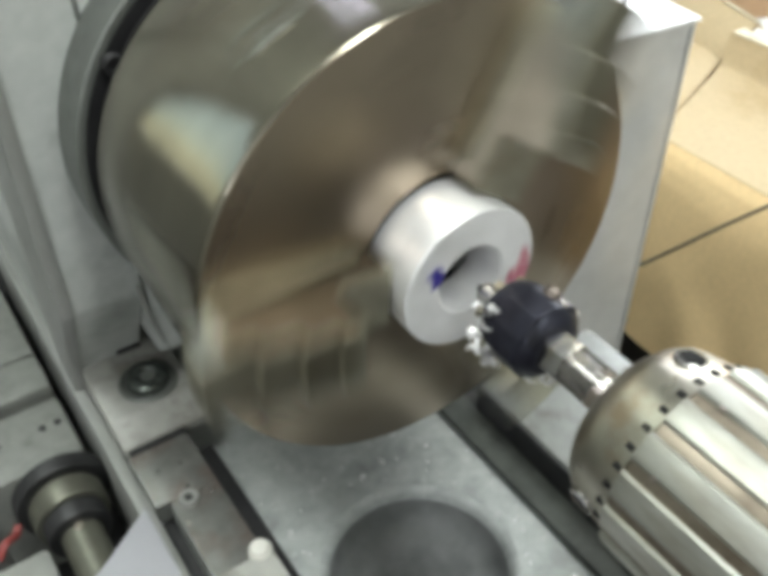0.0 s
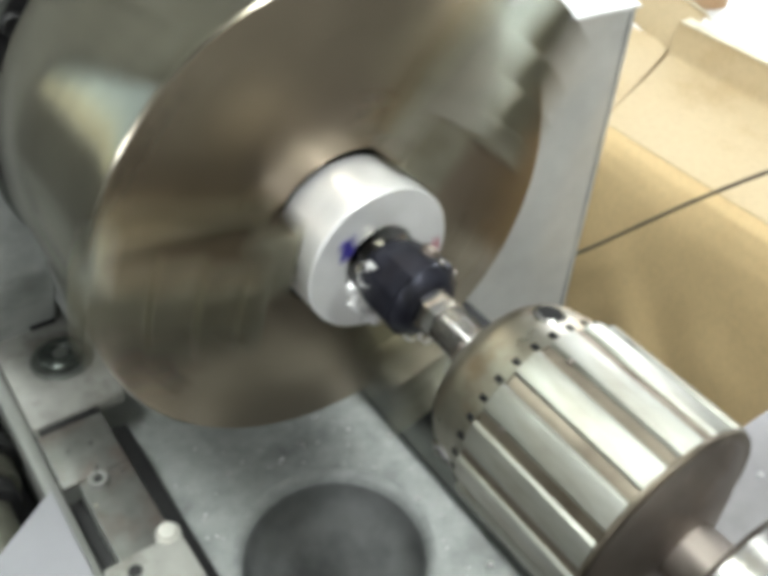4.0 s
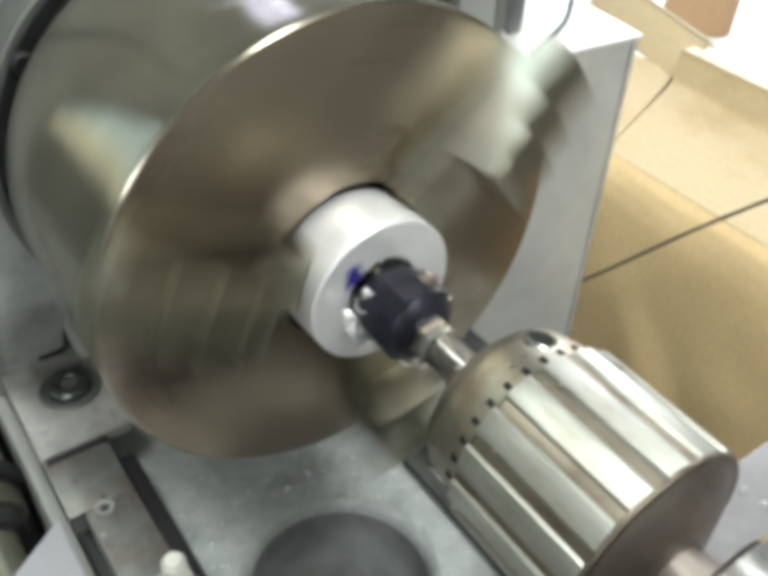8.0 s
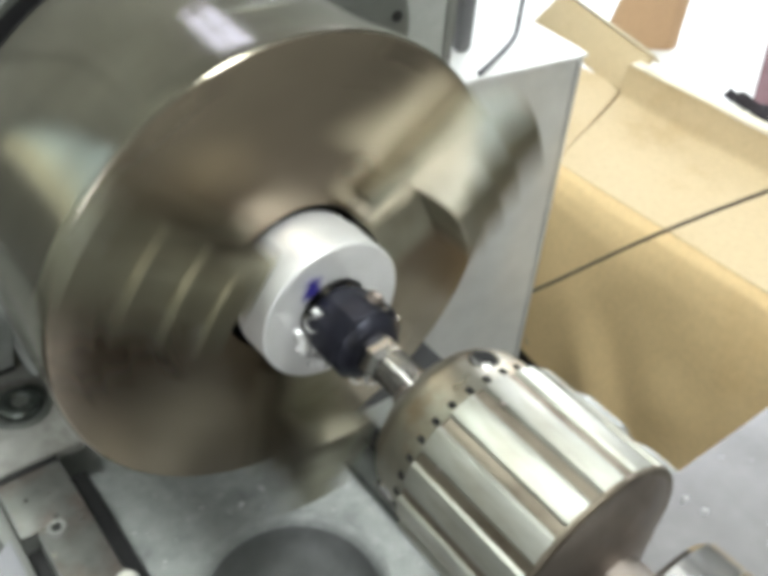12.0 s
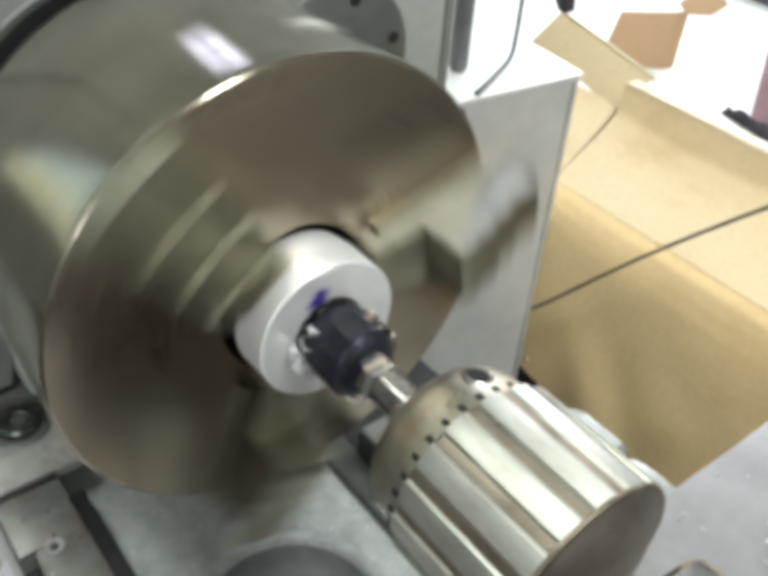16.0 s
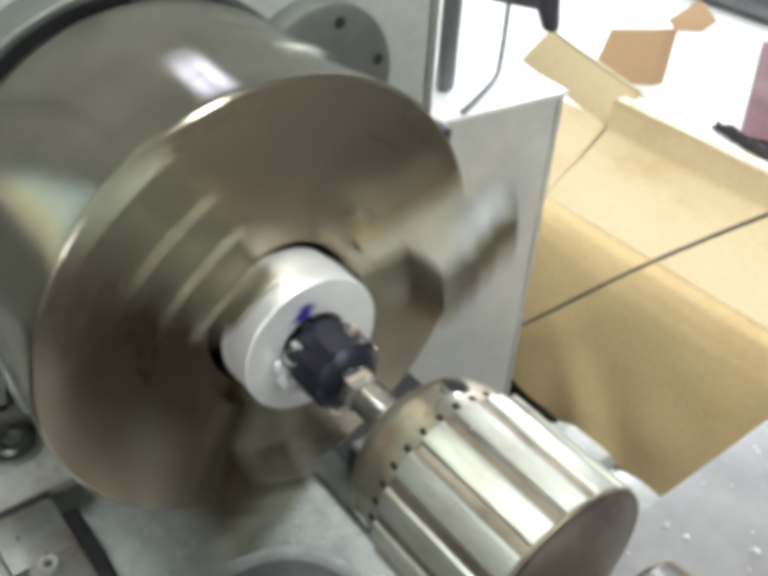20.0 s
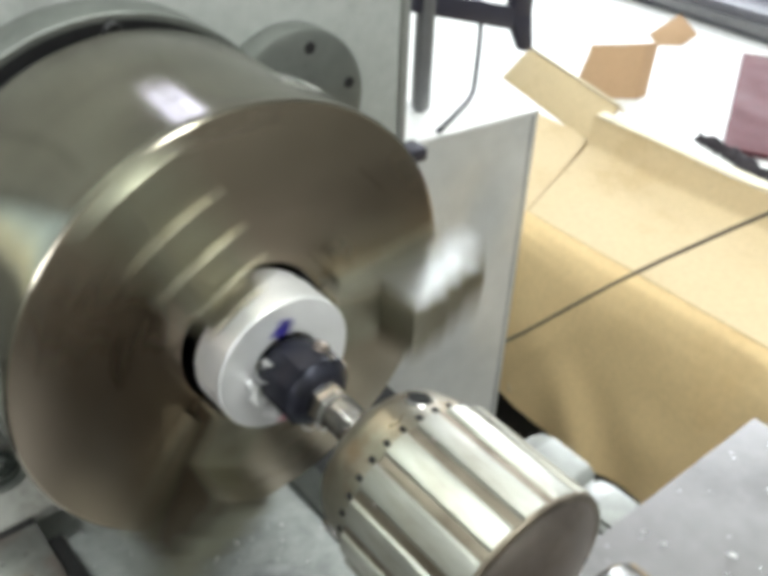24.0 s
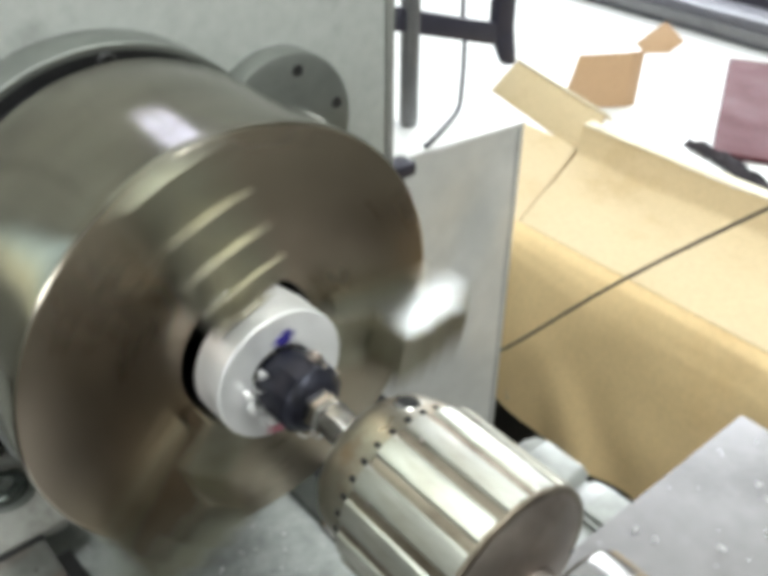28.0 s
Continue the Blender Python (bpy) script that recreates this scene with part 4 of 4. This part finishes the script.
def black_stand():
    s = thing("black_stand", "black plastic frame with a foot standing behind the box", "frame")
    part("cross_bar", block(-.062, .050, -.004, .004, -.0088, .0088, .0025, pose(.325, .216, .0165, 0, 17.5, 0)), PLASTIC, s)
    part("upright", block(.369, .391, .211, .222, .0, .30, .004), PLASTIC, s)
    part("foot", prism([(.368, .004), (.391, .004), (.397, -.028), (.386, -.028)], .211, .222, "xz", .003), PLASTIC, s, "splayed black foot")
    part("grey_post", block(.2725, .2850, .208, .220, -.0513, .30, .005), POST, s, "grey round edged post")
    r = thing("grey_rail", "long grey enamel rail along the far bench edge", "rail")
    part("rail", block(-.06, .06, -.75, 1.0, 0, .07, .01), GREY_BAR, r)
    part("rail_lip", block(-.075, -.060, -.75, 1.0, .02, .045, .004), POST, r)
    part("back_strip", block(.0605, .150, -.75, 1.0, 0, .095, .004), PLASTIC, r, "black strip behind the rail")
    r.matrix_basis = pose(2.04, .60, -.530, 0, 0, 0)


black_stand()


def cables():
    c = part("hanging_cable", tube([(.332, .218, .26), (.335, .217, .036), (.338, .216, .0007), (.3355, .214, -.038), (.324, .206, -.0485), (.29, .188, -.0488), (.2610, .174, -.0485)], .0018), PLASTIC)
    tagged(c, "thin black cable hanging onto the box", "cable")
    d = part("long_cable", tube([(.47, -.12, .025), (.500, .017, -.119), (.501, .145, -.262), (.500, .271, -.418), (.495, .36, -.515)], .0018), CABLE)
    tagged(d, "dark cable slung across the cardboard box", "cable")


cables()


# ---- motion ----
FEED = [(0, -.0208), (1, -.0175), (2, -.0138), (3, -.0094), (4, -.0053), (4.5, -.0045), (6.5, -.0024), (9, -.0019), (12, -.0015), (16, -.0014), (21, -.0008), (24, -.0002), (28, .0003)]
JAW_AT = [(0, 58), (1, 83), (2, 103), (3, 128), (4, 167), (7, 242), (8, 280), (9, 309), (10, 331), (11, 352), (12, 387), (15, 470), (16, 491), (17, 533), (18, 567),
          (19, 583), (20, 609), (21, 644), (24, 718), (25, 756), (26, 790), (27, 814), (28, 828)]        # seconds and the first jaw's angle, less two thirds of a turn a second


def turn_at(t):
    a = np.interp(t, [p[0] for p in JAW_AT], [p[1] for p in JAW_AT])
    return float(a) + 240.0 * t


def motions():
    spin = [(k / FPS, pose(0, 0, 0, 0, -(turn_at(k / FPS) % 360), 0)) for k in range(28 * FPS + 1)]
    walk(CHUCK, spin)
    walk(WORK, spin)
    feed = [(t, pose(0, s, 0)) for t, s in FEED]
    for carried in (DRILL, CUTTER, QUILL):
        walk(carried, feed)
    for c in SWARF:
        m = c.matrix_basis.copy()
        walk(c, [(t, pose(0, s, 0) @ m) for t, s in FEED])


motions()
